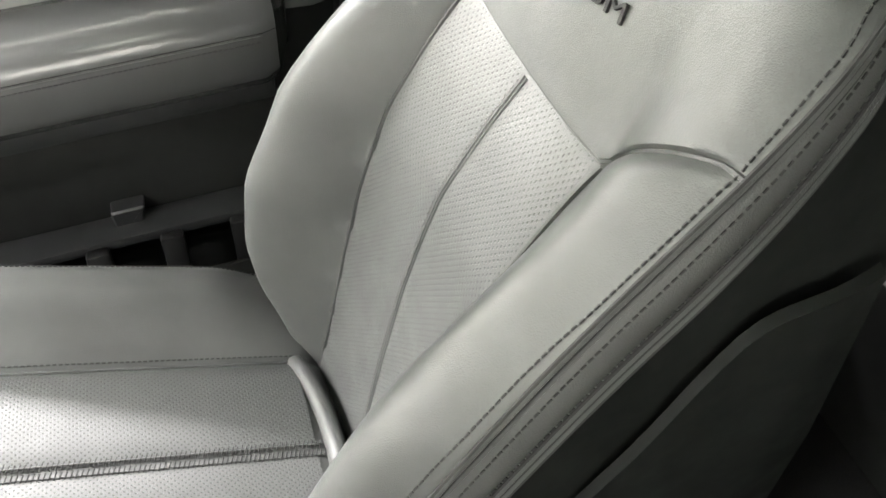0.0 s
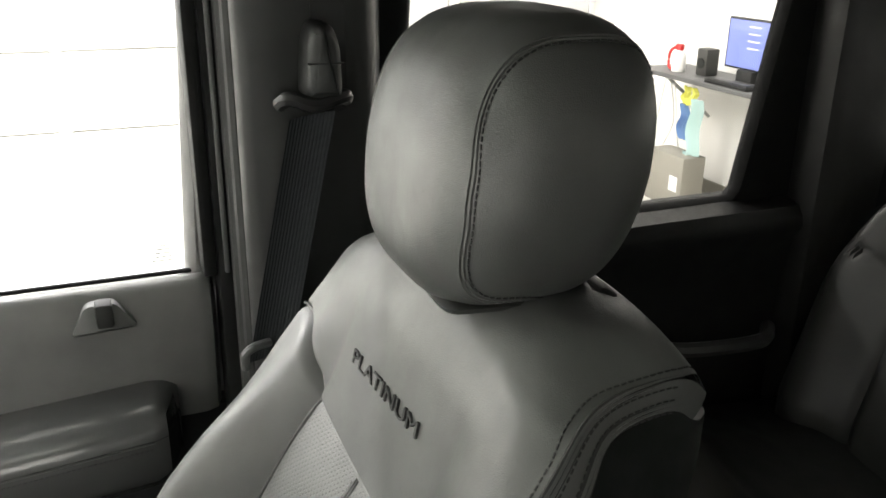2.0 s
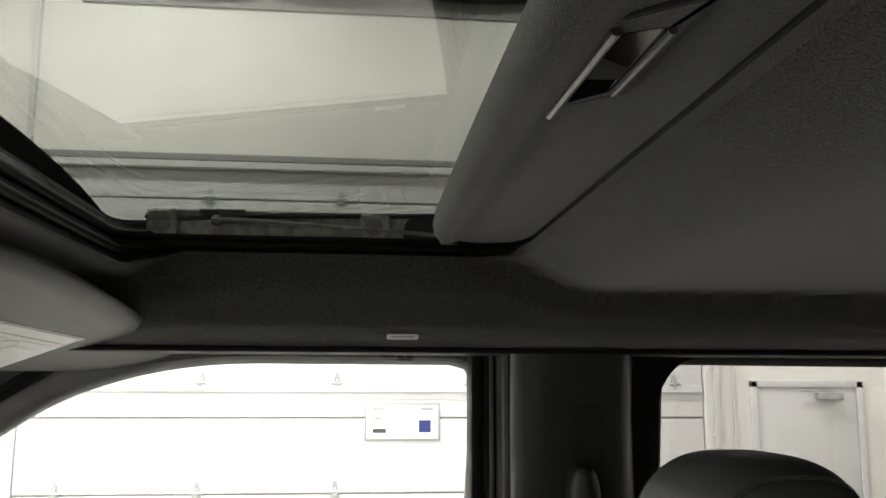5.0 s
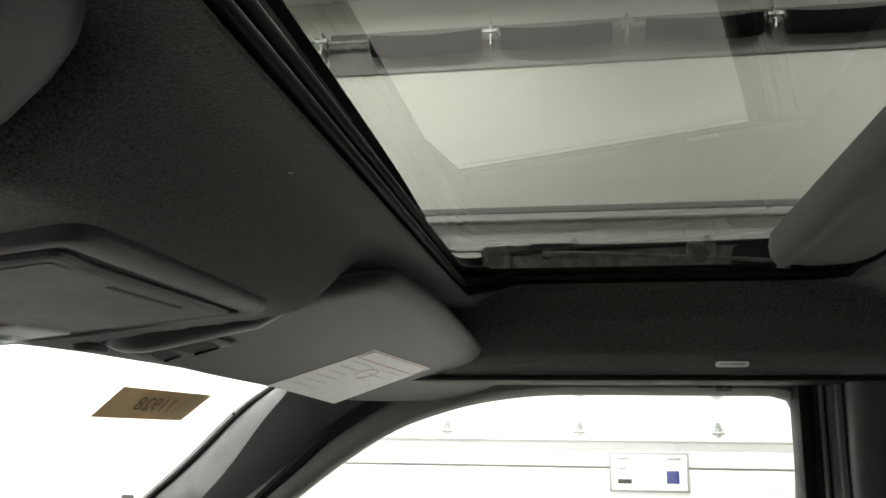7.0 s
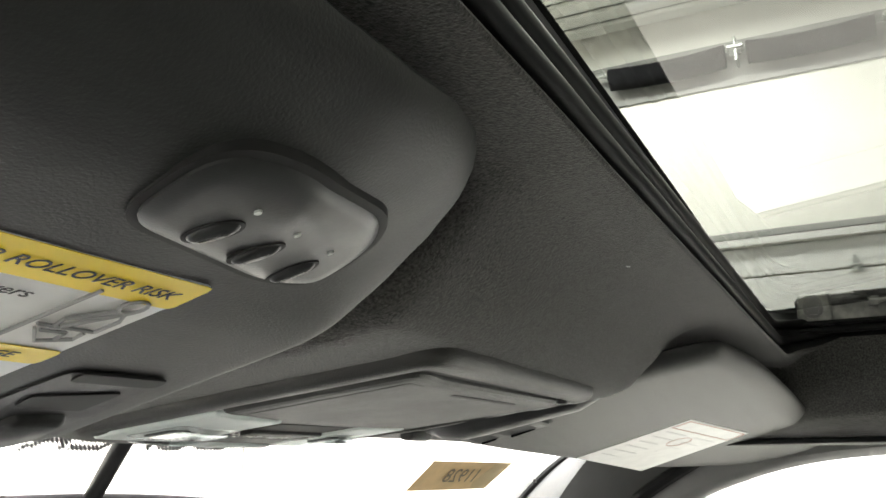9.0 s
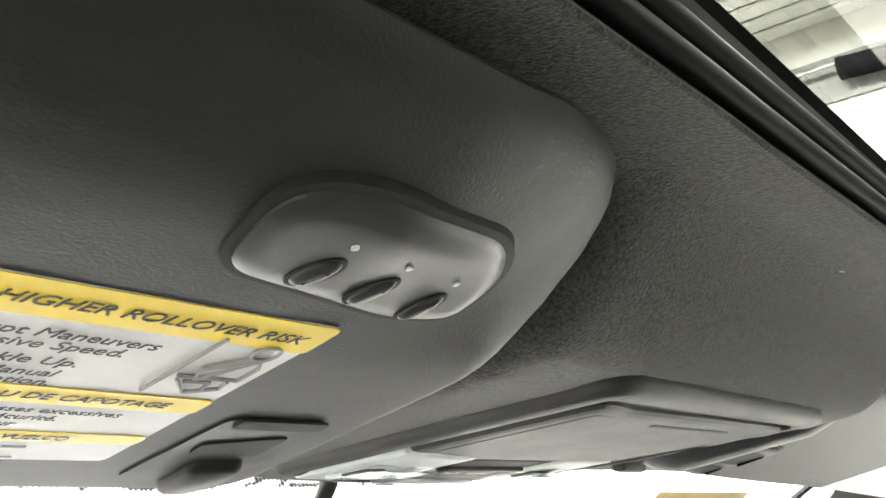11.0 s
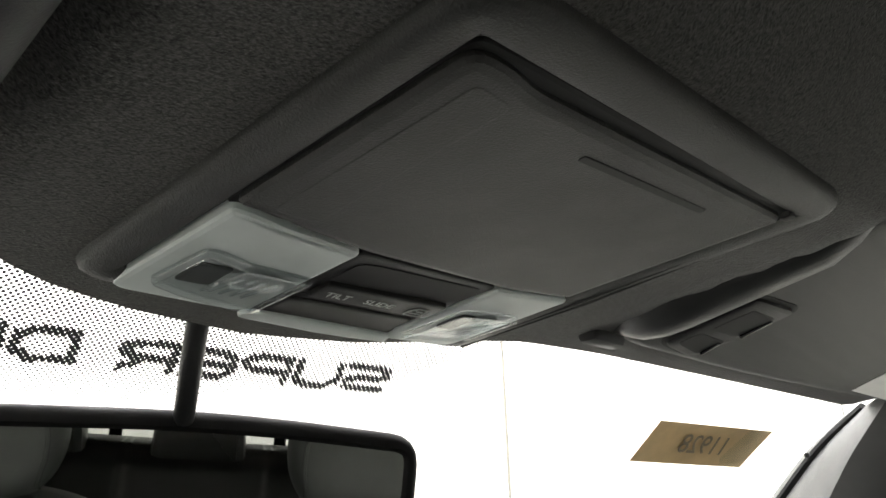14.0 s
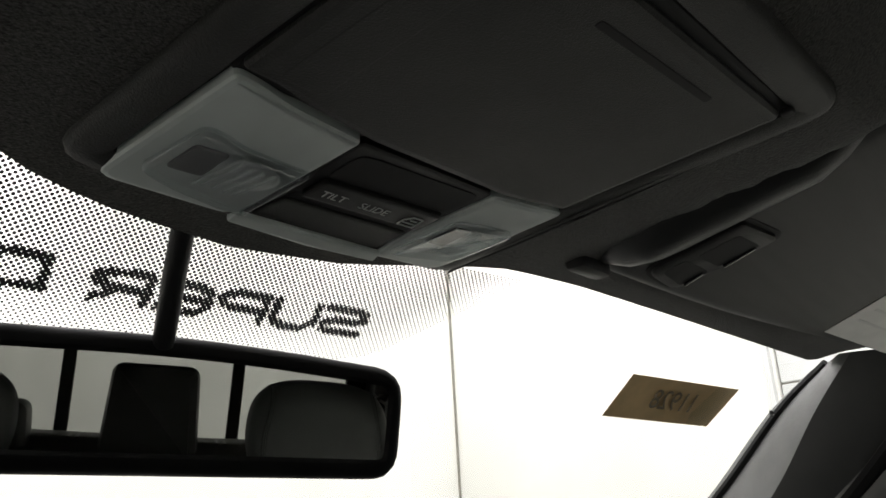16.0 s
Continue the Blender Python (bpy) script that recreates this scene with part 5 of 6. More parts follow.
# cushion


def pan_z(u, y):
    a = abs(u)
    z = 1.071 + 0.298 * y - 0.25 * max(y - 0.42, 0) ** 2 * 3
    bol = 0.055 * math.sin(min(max((a - 0.135) / 0.075, 0), 1) * 1.5708) ** 1.5 * (1 - 0.85 * smooth_step(a, 0.235, 0.285))
    bol *= 1 - 0.7 * smooth_step(0.22 - y, 0.0, 0.13) * (u > 0)
    edge = -0.10 * smooth_step(a, 0.262, 0.30)
    seam = -0.006 * math.exp(-(((a - 0.133) / 0.006) ** 2)) - 0.0015 * math.exp(-((a / 0.005) ** 2))
    crown_ = 0.006 * (1 - (a / 0.13) ** 2) if a < 0.13 else 0
    return z + bol + edge + seam + crown_


rows = []
for i in range(40):
    y = 0.065 + 0.595 * i / 39
    back_roll = 0.05 * smooth_step(0.130 - y, 0, 0.065)
    front_roll = 0.10 * smooth_step(y, 0.58, 0.66)
    rows.append([(XC + 0.30 * j / 40, y, pan_z(0.30 * j / 40, y) - back_roll - front_roll) for j in range(-40, 41)])
rows = [[(x, y, 0.98) for x, y, z in rows[0]], *rows, [(x, y, 0.98) for x, y, z in rows[-1]]]
rows = [[(r[0][0], r[0][1], 0.98), *r, (r[-1][0], r[-1][1], 0.98)] for r in rows]
part("cushion", grid(rows), M["leather"], seat, "charcoal leather seat cushion")
for u0, u1 in ((-0.127, -0.004), (0.004, 0.127)):
    rows = [[(XC + u0 + (u1 - u0) * j / 10, 0.138 + 0.434 * i / 24, pan_z(u0 + (u1 - u0) * j / 10, 0.138 + 0.434 * i / 24) + 0.0012 + 0.003 * (1 - (2 * j / 10 - 1) ** 4)) for j in range(11)] for i in range(25)]
    part("cushion_panel", grid(rows), M["leather_perf_flat"], seat, "perforated leather panel")
ys = np.linspace(0.131, 0.56, 60)
for k in range(93):
    y = 0.132 + 0.0046 * k
    for q in (-1, 1):
        part("cushion_stitch", tube([(XC + q * 0.010, y, pan_z(0.01, y) + 0.0030), (XC + q * 0.002, y + 0.003 * q, pan_z(0.002, y) + 0.0040)], 0.0008, 4), M["thread_dark"], seat)
for d in (-0.007, 0.007):
    part("cushion_seam", tube([(XC + d, y, pan_z(d, y) + 0.002) for y in ys], 0.0014, 6), M["leather"], seat)
for s in (1, -1):
    part("cushion_piping", tube([(XC + s * 0.133, y, pan_z(0.133, y) + 0.003) for y in ys], 0.002, 6), M["leather"], seat)
    part("bolster_stitch", dashes([(XC + s * 0.140, y, pan_z(0.140, y) + 0.0006) for y in ys], 0.0062, 0.004, 0.0009), M["thread_dark"], seat)
    part("bolster_stitch", dashes([(XC + s * 0.243, y, pan_z(0.243, y) + 0.0005) for y in ys], 0.0055, 0.0035, 0.001), M["thread_dark"], seat)
part("cushion_back_piping", tube(smooth_line([(XC + u, 0.118 + 0.02 * (abs(u) / 0.13) ** 2, pan_z(u, 0.126) + 0.003) for u in np.linspace(-0.134, 0.134, 14)], 3), 0.011, 10), M["leather"], seat)
part("base", boxed(XC - 0.22, XC + 0.22, 0.0, 0.55, 0.851, 1.0, 0.02), M["trim_dark"], seat)

# driver's seat, the same, seen in the mirror only
drv = copy_thing(seat, Matrix.Translation((-0.74, -0.12, -0.02)))
drv["label"] = "charcoal leather driver's seat"

# ---- rear bench ----
rs = thing("rear_bench", "charcoal leather rear bench with stitched panels", "car seat")


def bench_y(x, z):
    return -1.01 - 0.30 * max(z - 1.25, 0) - 0.35 * max(z - 1.68, 0) ** 1.0 + 0.03 * math.exp(-(((abs(abs(x) - 0.68)) / 0.07) ** 2)) - 0.009 * math.exp(-(((abs(x) - 0.575) / 0.007) ** 2)) * smooth_step(1.52 - z, 0, 0.03) - 0.010 * math.exp(-(((abs(x) - 0.22) / 0.012) ** 2))


xs = np.linspace(-0.775, 0.775, 187)
TOP = [(0.0, 1.735), (0.55, 1.74), (0.60, 1.725), (0.655, 1.675), (0.715, 1.54), (0.748, 1.39), (0.775, 1.25)]
rows = []
for i in range(60):
    t = i / 59
    row = []
    for x in xs:
        z = 1.12 + (sum(lerp_table(TOP, abs(x) + q) for q in (-0.012, 0, 0.012)) / 3 - 1.12) * t
        arch = 1.508 + 0.04 * min(abs(abs(x) - 0.58) / 0.13, 1.0)
        row.append((x, bench_y(x, z) - 0.009 * math.exp(-(((z - arch) / 0.006) ** 2)) - 0.05 * smooth_step(t, 0.88, 1.0) ** 2 - 0.07 * smooth_step(abs(x), 0.70, 0.775) ** 2, z))
    rows.append(row)
rows.append([(x, -1.38, z) for x, y, z in rows[-1]])
part("backrest", grid(rows), M["leather_rear_shaded"], rs, "charcoal leather backrest with curved seams")
cz = lambda x, y: 1.20 + 0.06 * smooth_step(y, -1.0, -0.6) - 0.06 * smooth_step(y, -0.62, -0.55) + 0.02 * math.exp(-(((abs(x) - 0.62) / 0.08) ** 2)) - 0.008 * math.exp(-(((abs(x) - 0.42) / 0.006) ** 2)) - 0.006 * math.exp(-(((y + 0.74) / 0.006) ** 2))
rows = [[(x, y, cz(x, y)) for x in xs] for y in np.linspace(-1.12, -0.55, 50)]
rows.append([(x, -0.55, 0.95) for x in xs])
part("cushion", grid(rows), M["leather_rear_shaded"], rs)
for x, hw, top in ((0.45, 0.12, 1.84), (-0.45, 0.12, 1.84), (0.0, 0.15, 1.97)):
    out = rounded([(-hw, 1.66), (hw, 1.66), (hw * 0.86, top), (-hw * 0.86, top)], 0.035, 5)
    hb = grid([[(x + p.x, -1.22 + yy, p.y) for p in inset([Vector(q) for q in out], dd)] for dd, yy in ((0.03, 0.05), (0.008, 0.042), (0.0, 0.02), (0.0, -0.03), (0.02, -0.05))], closed_v=True, caps=True)
    part("headrest", hb, M["leather_rear_shaded"], rs, "charcoal rear headrest")

# ---- seat belts ----
for s, y, zt, lab in ((1, -0.122, 1.852, "black front seat belt hanging from its pillar guide"), (1, -1.205, 1.915, "black rear seat belt hanging from its guide")):
    sb = thing("seat_belt", lab, "seat belt", "seat belts")
    x = 0.655 if y > -1 else 0.715
    y0 = y
    dx, dz = (0.012, -0.32) if y > -1 else (-0.02, -0.3)
    ytop, ylow = y0 + 0.003, y0 + (0.070 if y0 > -1 else 0.04)
    n = 26
    rows = []
    for i in range(17):
        t = i / 16
        cx, cy, czz = x + dx * t + 0.010, ytop + (ylow - ytop) * t, zt - 0.012 + dz * t
        rows.append([(cx + (0.006 * math.sin(3.14159 * j / n) - (0.0 if j % 2 else 0.0006)) + 0.022 * (j / n - 0.5), cy - 0.0255 + 0.051 * j / n, czz - 0.012 * j / n) for j in range(n + 1)])
    web = grid(rows)
    part("webbing", web, M["webbing"], sb, "ribbed black webbing", smooth=False)
    gd = tube(smooth_line([(x + 0.02, y0 + 0.040, zt - 0.005), (x + 0.005, y0 + 0.030, zt + 0.004), (x, y0, zt - 0.004), (x + 0.005, y0 - 0.034, zt + 0.004), (x + 0.02, y0 - 0.042, zt - 0.002)]), 0.009, 8)
    part("guide", gd, M["trim_dark"], sb, "charcoal belt guide")
    cv = rounded([(-0.024, 0.0), (0.022, 0.0), (0.020, 0.062), (0.010, 0.088), (-0.012, 0.088), (-0.019, 0.068)], 0.012, 4)
    cover = grid([[(x + xx, y0 - 0.012 - p.x, zt + 0.002 + p.y) for p in inset([Vector(q) for q in cv], d)] for d, xx in ((0.0, 0.044), (0.0, 0.006), (0.003, -0.004), (0.010, -0.009))], closed_v=True, caps=True)
    part("guide_cover", cover, M["pillar"], sb, "charcoal adjuster cover")
    part("cover_line", boxed(x - 0.0095, x - 0.004, y0 - 0.034, y0 + 0.010, zt + 0.044, zt + 0.0455), M["black"], sb)
    if y0 > -1:
        part("lower_latch", tube(smooth_line([(x + 0.02, -0.052, 1.540), (x + 0.006, -0.030, 1.543), (x + 0.002, -0.018, 1.536), (x + 0.006, -0.018, 1.515)]), 0.006, 8), M["trim_mid"], sb, "grey lower latch")

# ---- sun visors ----
# the driver's visor bends up towards its inner rear corner
DVP = lambda x, y: 2.128 - 0.25 * (y - 0.604) + min(max(0.13 * (x + 0.385), 0.0), 0.010) * (1 - smooth_step(y, 0.540, 0.630))
PVP = lambda x, y: 2.118 - 0.205 * (y - 0.568) - 0.12 * (x - 0.56) - 0.4 * max(x - 0.66, 0.0) ** 2


def visor(name, label, outline, radii, plane, soft=lambda x, y: 1.0, tall=1.0):
    """A padded visor: its lower face in the plane, its edge rolled over; soft scales the width of that roll from place to place."""
    v = thing(name, label, "sun visor", "sun visors")
    out = [Vector(p) for p in spread(rounded(outline, radii, 8), 160)]
    c = sum(out, Vector((0, 0))) / len(out)

    def ring(d, h):
        return [(q.x, q.y, plane(q.x, q.y) + h * tall) for q in [p + (c - p).normalized() * (1.15 * d * soft(p.x, p.y)) for p in out]]

    rows = [ring(d, h) for d, h in ((0.070, 0.0), (0.058, 0.0005), (0.047, 0.0018), (0.037, 0.0040), (0.028, 0.0070), (0.020, 0.0106), (0.013, 0.0148), (0.007, 0.0196), (0.003, 0.0245), (0.0008, 0.0290), (0.0, 0.0335), (0.003, 0.0385), (0.012, 0.042), (0.03, 0.043))]
    base = [Vector((q[0], q[1])) for q in rows[0]]
    rows = [[(q.x, q.y, plane(q.x, q.y)) for q in [p.lerp(c, f) for p in base]] for f in (0.98, 0.9, 0.8, 0.7, 0.6, 0.52, 0.44, 0.37, 0.3, 0.24, 0.19, 0.15, 0.11, 0.07, 0.04)] + rows
    part("body", grid(rows, closed_v=True, caps=True), M["visor_cloth"], v, "charcoal grained vinyl body")
    return v


dv = visor("sun_visor", "charcoal driver's sun visor with warning label and opener buttons", [(-0.253, 0.801), (-0.70, 0.806), (-0.72, 0.516), (-0.2465, 0.5030)], [0.026, 0.03, 0.05, 0.140], DVP, lambda x, y: 0.26 + 0.54 * smooth_step(0.63 - y, 0.0, 0.1), 0.75)


def on_visor(pts, plane, drop, thick):
    return grid([[(p.x, p.y, plane(p.x, p.y) - drop + thick) for p in pts], [(p.x, p.y, plane(p.x, p.y) - drop) for p in pts]], closed_v=True, caps=True)


pod = [Vector(p) for p in rounded([(-0.4235, 0.5765), (-0.4300, 0.5385), (-0.4000, 0.5320), (-0.3420, 0.5405), (-0.3215, 0.5600), (-0.3190, 0.5855), (-0.3450, 0.5895)], [0.012, 0.022, 0.03, 0.02, 0.016, 0.014, 0.02], 6)]
pc_ = sum(pod, Vector((0, 0))) / len(pod)
POD = lambda x, y: DVP(x, y) + 0.0022 * min(max((0.552 - y) / 0.020, 0.0), 1.0) ** 2
pod_rows = [inset(pod, d) for d in (0, 0.0008, 0.004, 0.009)] + [[p.lerp(pc_, f) for p in inset(pod, 0.009)] for f in (0.25, 0.5, 0.75, 1.0)]
part("pod_groove", grid([[(p.x, p.y, POD(p.x, p.y) + h) for p in inset(pod, d)] for d, h in ((-0.0026, 0.004), (-0.0024, -0.0009), (0.002, -0.0009))], closed_v=True), M["black"], dv)
podb = grid([[(p.x, p.y, POD(p.x, p.y) - h) for p in row] for row, h in zip(pod_rows, (-0.002, 0.0018, 0.0034, 0.0036, 0.0034, 0.0033, 0.0033, 0.0033))], closed_v=True)
pd_ = part("opener_pod", podb, M["pod"], dv, "oval opener pod with three buttons")
for x, yb in ((-0.3988, 0.5657), (-0.3728, 0.5706), (-0.3446, 0.5769)):
    ell = []
    for k in range(24):
        an = 6.28318 * k / 24
        p, q = 0.0084 * math.cos(an), 0.0047 * math.sin(an)
        ell.append(Vector((x + 0.36 * p + 0.93 * q, yb - 0.93 * p + 0.36 * q)))
    part("button_rim", on_visor(inset(ell, -0.0011), DVP, 0.0038, 0.001), M["black"], pd_)
    bb = grid([[(p.x, p.y, DVP(p.x, p.y) - h) for p in inset(ell, d)] for d, h in ((0, 0.0030), (0.0005, 0.0042), (0.0016, 0.0050), (0.003, 0.0055), (0.0042, 0.0056))], closed_v=True, caps=True)
    part("button", bb, M["pod"], pd_)
    led = [Vector((x + 0.0005 + 0.0012 * math.cos(a), yb - 0.0155 + 0.0012 * math.sin(a))) for a in [6.28318 * k / 8 for k in range(8)]]
    part("led", on_visor(led, DVP, 0.0040, 0.001), M["white_mark"], pd_)

# warning label: white sheet with yellow bands
SL = -0.60


def quad(x0, x1a, x1b, y0, y1):
    """A band of the label between y0 and y1, whose slanted end runs from x1a to x1b."""
    return [Vector(p) for p in ((x0, y0), (x1a, y0), (x1b, y1), (x0, y1))]


LY = lambda y: 0.601 + (y - 0.603) * 0.97  # the print's own lines on the visor
lx_ = lambda y: -0.3565 - 0.0065 * (y - 0.601) / 0.145
part("label_sheet", on_visor(rounded([(SL, LY(0.603)), (lx_(0.601), LY(0.603)), (lx_(0.745), LY(0.752)), (SL, LY(0.757))], 0.004, 3), DVP, 0.0008, 0.0006), M["label_white"], dv, "white printed warning label")
for y0, y1 in ((0.603, 0.6235), (0.6735, 0.6885), (0.7175, 0.7285)):
    part("yellow_band", on_visor(rounded(quad(SL, lx_(LY(y0)), lx_(LY(y1)), LY(y0), LY(y1)), 0.003, 2), DVP, 0.0012, 0.0003), M["label_yellow"], dv, "yellow warning band")


def visor_words(body, size, x, y, name="label_line"):
    """Print that is read from below, with its lines along x."""
    x, y = x + 0.0055, LY(y)
    m = Matrix(((1, 0, 0, x), (0, -0.970, -0.2425, y), (0, 0.2425, -0.970, DVP(x, y) - 0.0016), (0, 0, 0, 1)))
    return lettering(name, body, size, m, M["ink"], dv, 0.0001, 0.25, 1.0, "RIGHT")


visor_words("WARNING: HIGHER ROLLOVER RISK", 0.0090, -0.371, 0.6135)
visor_words("Avoid Abrupt Maneuvers", 0.0088, -0.413, 0.632)
visor_words("and Excessive Speed.", 0.0088, -0.420, 0.640)
visor_words("Always Buckle Up.", 0.0088, -0.429, 0.6515)
visor_words("See Owner's Manual", 0.0082, -0.432, 0.661)
visor_words("For Further Information.", 0.0082, -0.430, 0.6685)
visor_words("RISQUE ACCRU DE CAPOTAGE", 0.0078, -0.381, 0.681)
visor_words("et les vitesses excessives", 0.0072, -0.392, 0.694)
visor_words("la ceinture de s\u00e9curit\u00e9.", 0.0072, -0.412, 0.7015)
visor_words("propri\u00e9taire pour", 0.0072, -0.424, 0.709)
visor_words("RIESGO DE VUELCO", 0.0066, -0.398, 0.723)
for y, x1, w in ((0.7145, -0.44, 0.05), (0.735, -0.40, 0.14), (0.742, -0.43, 0.1), (0.748, -0.40, 0.08)):
    x0 = x1 - w
    while x0 < x1 - 0.006:
        l = random.uniform(0.006, 0.016)
        part("printed_bar", on_visor([Vector(q) for q in ((x0, LY(y) - 0.0009), (min(x0 + l, x1), LY(y) - 0.0009), (min(x0 + l, x1), LY(y) + 0.0009), (x0, LY(y) + 0.0009))], DVP, 0.0016, 0.0003), M["ink_grey"], dv, smooth=False)
        x0 += l + 0.003
# belted figure pictogram as plain strokes
head_ = [(-0.3668 + 0.0046 * math.cos(q), 0.6238 + 0.0052 * math.sin(q)) for q in [6.28318 * k / 14 for k in range(15)]]
strokes = [head_, [(-0.3690, 0.629), (-0.3800, 0.6410), (-0.3780, 0.650)], [(-0.3650, 0.629), (-0.3610, 0.636), (-0.3615, 0.648)], [(-0.3640, 0.6300), (-0.3795, 0.6410)], [(-0.3850, 0.6485), (-0.3620, 0.6480)], [(-0.3630, 0.6270), (-0.3770, 0.6500)], [(-0.3830, 0.6520), (-0.3745, 0.6625), (-0.3630, 0.6565), (-0.3640, 0.6500)], [(-0.3800, 0.6530), (-0.3700, 0.6520), (-0.3690, 0.6590)], [(-0.3870, 0.6170), (-0.3895, 0.6640)]]
strokes = [[(x - 0.004, y) for x, y in st] for st in strokes]
for st in strokes:
    part("pictogram_stroke", tube([(x, y, DVP(x, y) - 0.0014) for x, y in st], 0.0008, 5), M["ink_grey"], dv)
nt = [Vector(p) for p in rounded([(-0.340, 0.687), (-0.290, 0.684), (-0.276, 0.772), (-0.345, 0.768)], 0.006, 3)]
part("clip_recess", on_visor(nt, DVP, 0.0010, 0.002), M["trim_dark"], dv, "black clip recess")
part("clip_slot", on_visor([Vector(p) for p in rounded([(-0.335, 0.6855), (-0.290, 0.6830), (-0.289, 0.6930), (-0.334, 0.6955)], 0.003, 2)], DVP, 0.002, 0.001), M["black"], dv)
part("clip_slot", on_visor([Vector(p) for p in rounded([(-0.334, 0.7165), (-0.297, 0.7030), (-0.2965, 0.7300), (-0.332, 0.7300)], 0.003, 2)], DVP, 0.002, 0.001), M["black"], dv)
tn = [Vector(p) for p in rounded([(-0.322, 0.742), (-0.294, 0.738), (-0.290, 0.764), (-0.299, 0.782), (-0.318, 0.782)], 0.007, 4)]
part("clip_tongue", grid([[(p.x, p.y, DVP(p.x, p.y) - h) for p in inset(tn, q)] for q, h in ((0, -0.001), (0.0005, 0.004), (0.003, 0.006))], closed_v=True, caps=True), M["trim_dark"], dv, "black clip tongue")

pv = visor("sun_visor", "charcoal passenger sun visor with a white airbag label", [(0.235, 0.835), (0.222, 0.565), (0.230, 0.518), (0.342, 0.495), (0.525, 0.478), (0.840, 0.464), (0.862, 0.56), (0.750, 0.715), (0.58, 0.768), (0.40, 0.812)], [0.02, 0.03, 0.05, 0.08, 0.1, 0.03, 0.05, 0.1, 0.1, 0.1], PVP, lambda x, y: 0.42, 0.42)
vl = [Vector(p) for p in ((0.472, 0.590), (0.637, 0.547), (0.728, 0.715), (0.537, 0.753))]
part("airbag_label", on_visor(vl, PVP, 0.0008, 0.0006), M["label_white"], pv, "white airbag warning label", smooth=False)


def label_point(u, v):
    """On the airbag label, u along its short side and v away from the cab."""
    return vl[0].lerp(vl[1], u).lerp(vl[3].lerp(vl[2], u), v)


for k in range(6):
    for u0, u1 in ((0.08, 0.46), (0.54, 0.92)):
        v0, e = 0.24 + 0.115 * k, random.uniform(0.0, 0.12)
        part("printed_bar", on_visor([label_point(*q) for q in ((u0, v0), (u1 - e, v0), (u1 - e, v0 + 0.018), (u0, v0 + 0.018))], PVP, 0.0012, 0.0003), M["faint_ink"], pv, smooth=False)
rim_ = [label_point(u, v) for u, v in ((0.03, 0.02), (0.97, 0.02), (0.97, 0.17), (0.03, 0.17))]
part("heading_outline", tube([(p.x, p.y, PVP(p.x, p.y) - 0.0011) for p in rim_], 0.0005, 4, closed=True), M["red_ink"], pv)
rg_ = [label_point(0.5 + 0.10 * math.cos(a), 0.36 + 0.10 * math.sin(a)) for a in [6.28318 * k / 20 for k in range(20)]]
part("prohibition_ring", tube([(p.x, p.y, PVP(p.x, p.y) - 0.0014) for p in rg_], 0.0003, 5, closed=True), M["red_ink"], pv)
ck = [Vector(p) for p in rounded([(0.272, 0.804), (0.267, 0.720), (0.316, 0.710), (0.319, 0.804)], [0.012, 0.008, 0.008, 0.014], 4)]
part("clip_surround", on_visor(inset(ck, -0.004), PVP, 0.0006, 0.002), M["black"], pv)
ckb = grid([[(p.x, p.y, PVP(p.x, p.y) - h) for p in inset(ck, d)] for d, h in ((0, -0.002), (0.0006, 0.0032), (0.003, 0.0045))], closed_v=True, caps=True)
cl_ = part("clip_frame", ckb, M["trim_dark"], pv, "satin black clip frame")
for q in ([(0.281, 0.764), (0.280, 0.728), (0.309, 0.724), (0.311, 0.760)], [(0.280, 0.794), (0.279, 0.773), (0.312, 0.769), (0.312, 0.795)]):
    sl_ = [Vector(p) for p in rounded(q, 0.004, 3)]
    part("clip_slot", on_visor(sl_, PVP, 0.0048, 0.001), M["black"], cl_)
    part("clip_spring", tube([(0.3115, q[3][1] - 0.004, PVP(0.3115, q[3][1]) - 0.0052), (0.3095, q[2][1] + 0.004, PVP(0.3095, q[2][1]) - 0.0052)], 0.0016, 6), M["gloss_black"], cl_)
ry = np.linspace(0.60, 0.826, 12)
part("rolled_edge", tube([(0.236, y, PVP(0.236, y) + 0.013 + 0.006 * smooth_step(0.66 - y, 0, 0.06)) for y in ry], [0.006, 0.016, 0.024] + [0.029] * 6 + [0.028, 0.023, 0.010], 18), M["leather_dark"], pv, "rolled black leather visor end")
part("pivot_tab", boxed(0.206, 0.250, 0.822, 0.840, PVP(0.23, 0.83) - 0.006, PVP(0.23, 0.83) + 0.014, 0.005), M["trim_dark"], pv, "black pivot tab")

# ---- overhead console ----
oc = thing("overhead_console", "charcoal overhead console with map lights and sunroof switches", "overhead console")
CP = lambda x, y: 2.106 - 0.12 * (y - 0.784)
co = [Vector(p) for p in rounded([(-0.170, 0.893), (-0.160, 0.609), (0.151, 0.609), (0.127, 0.893), (-0.02, 0.904)], [0.022, 0.026, 0.022, 0.02, 0.2], 6)]
co = spread(co, 140)
levels = ((0.004, 0.030), (0.0005, 0.012), (0.0, 0.006), (0.0012, 0.0015), (0.005, -0.0013), (0.012, -0.0018), (0.019, -0.0012), (0.0225, 0.0), (0.0235, 0.004))
part("rim", grid([[(p.x, p.y, CP(p.x, p.y) + h) for p in inset(co, d)] for d, h in levels], closed_v=True, caps=True), M["console"], oc, "charcoal grained surround")
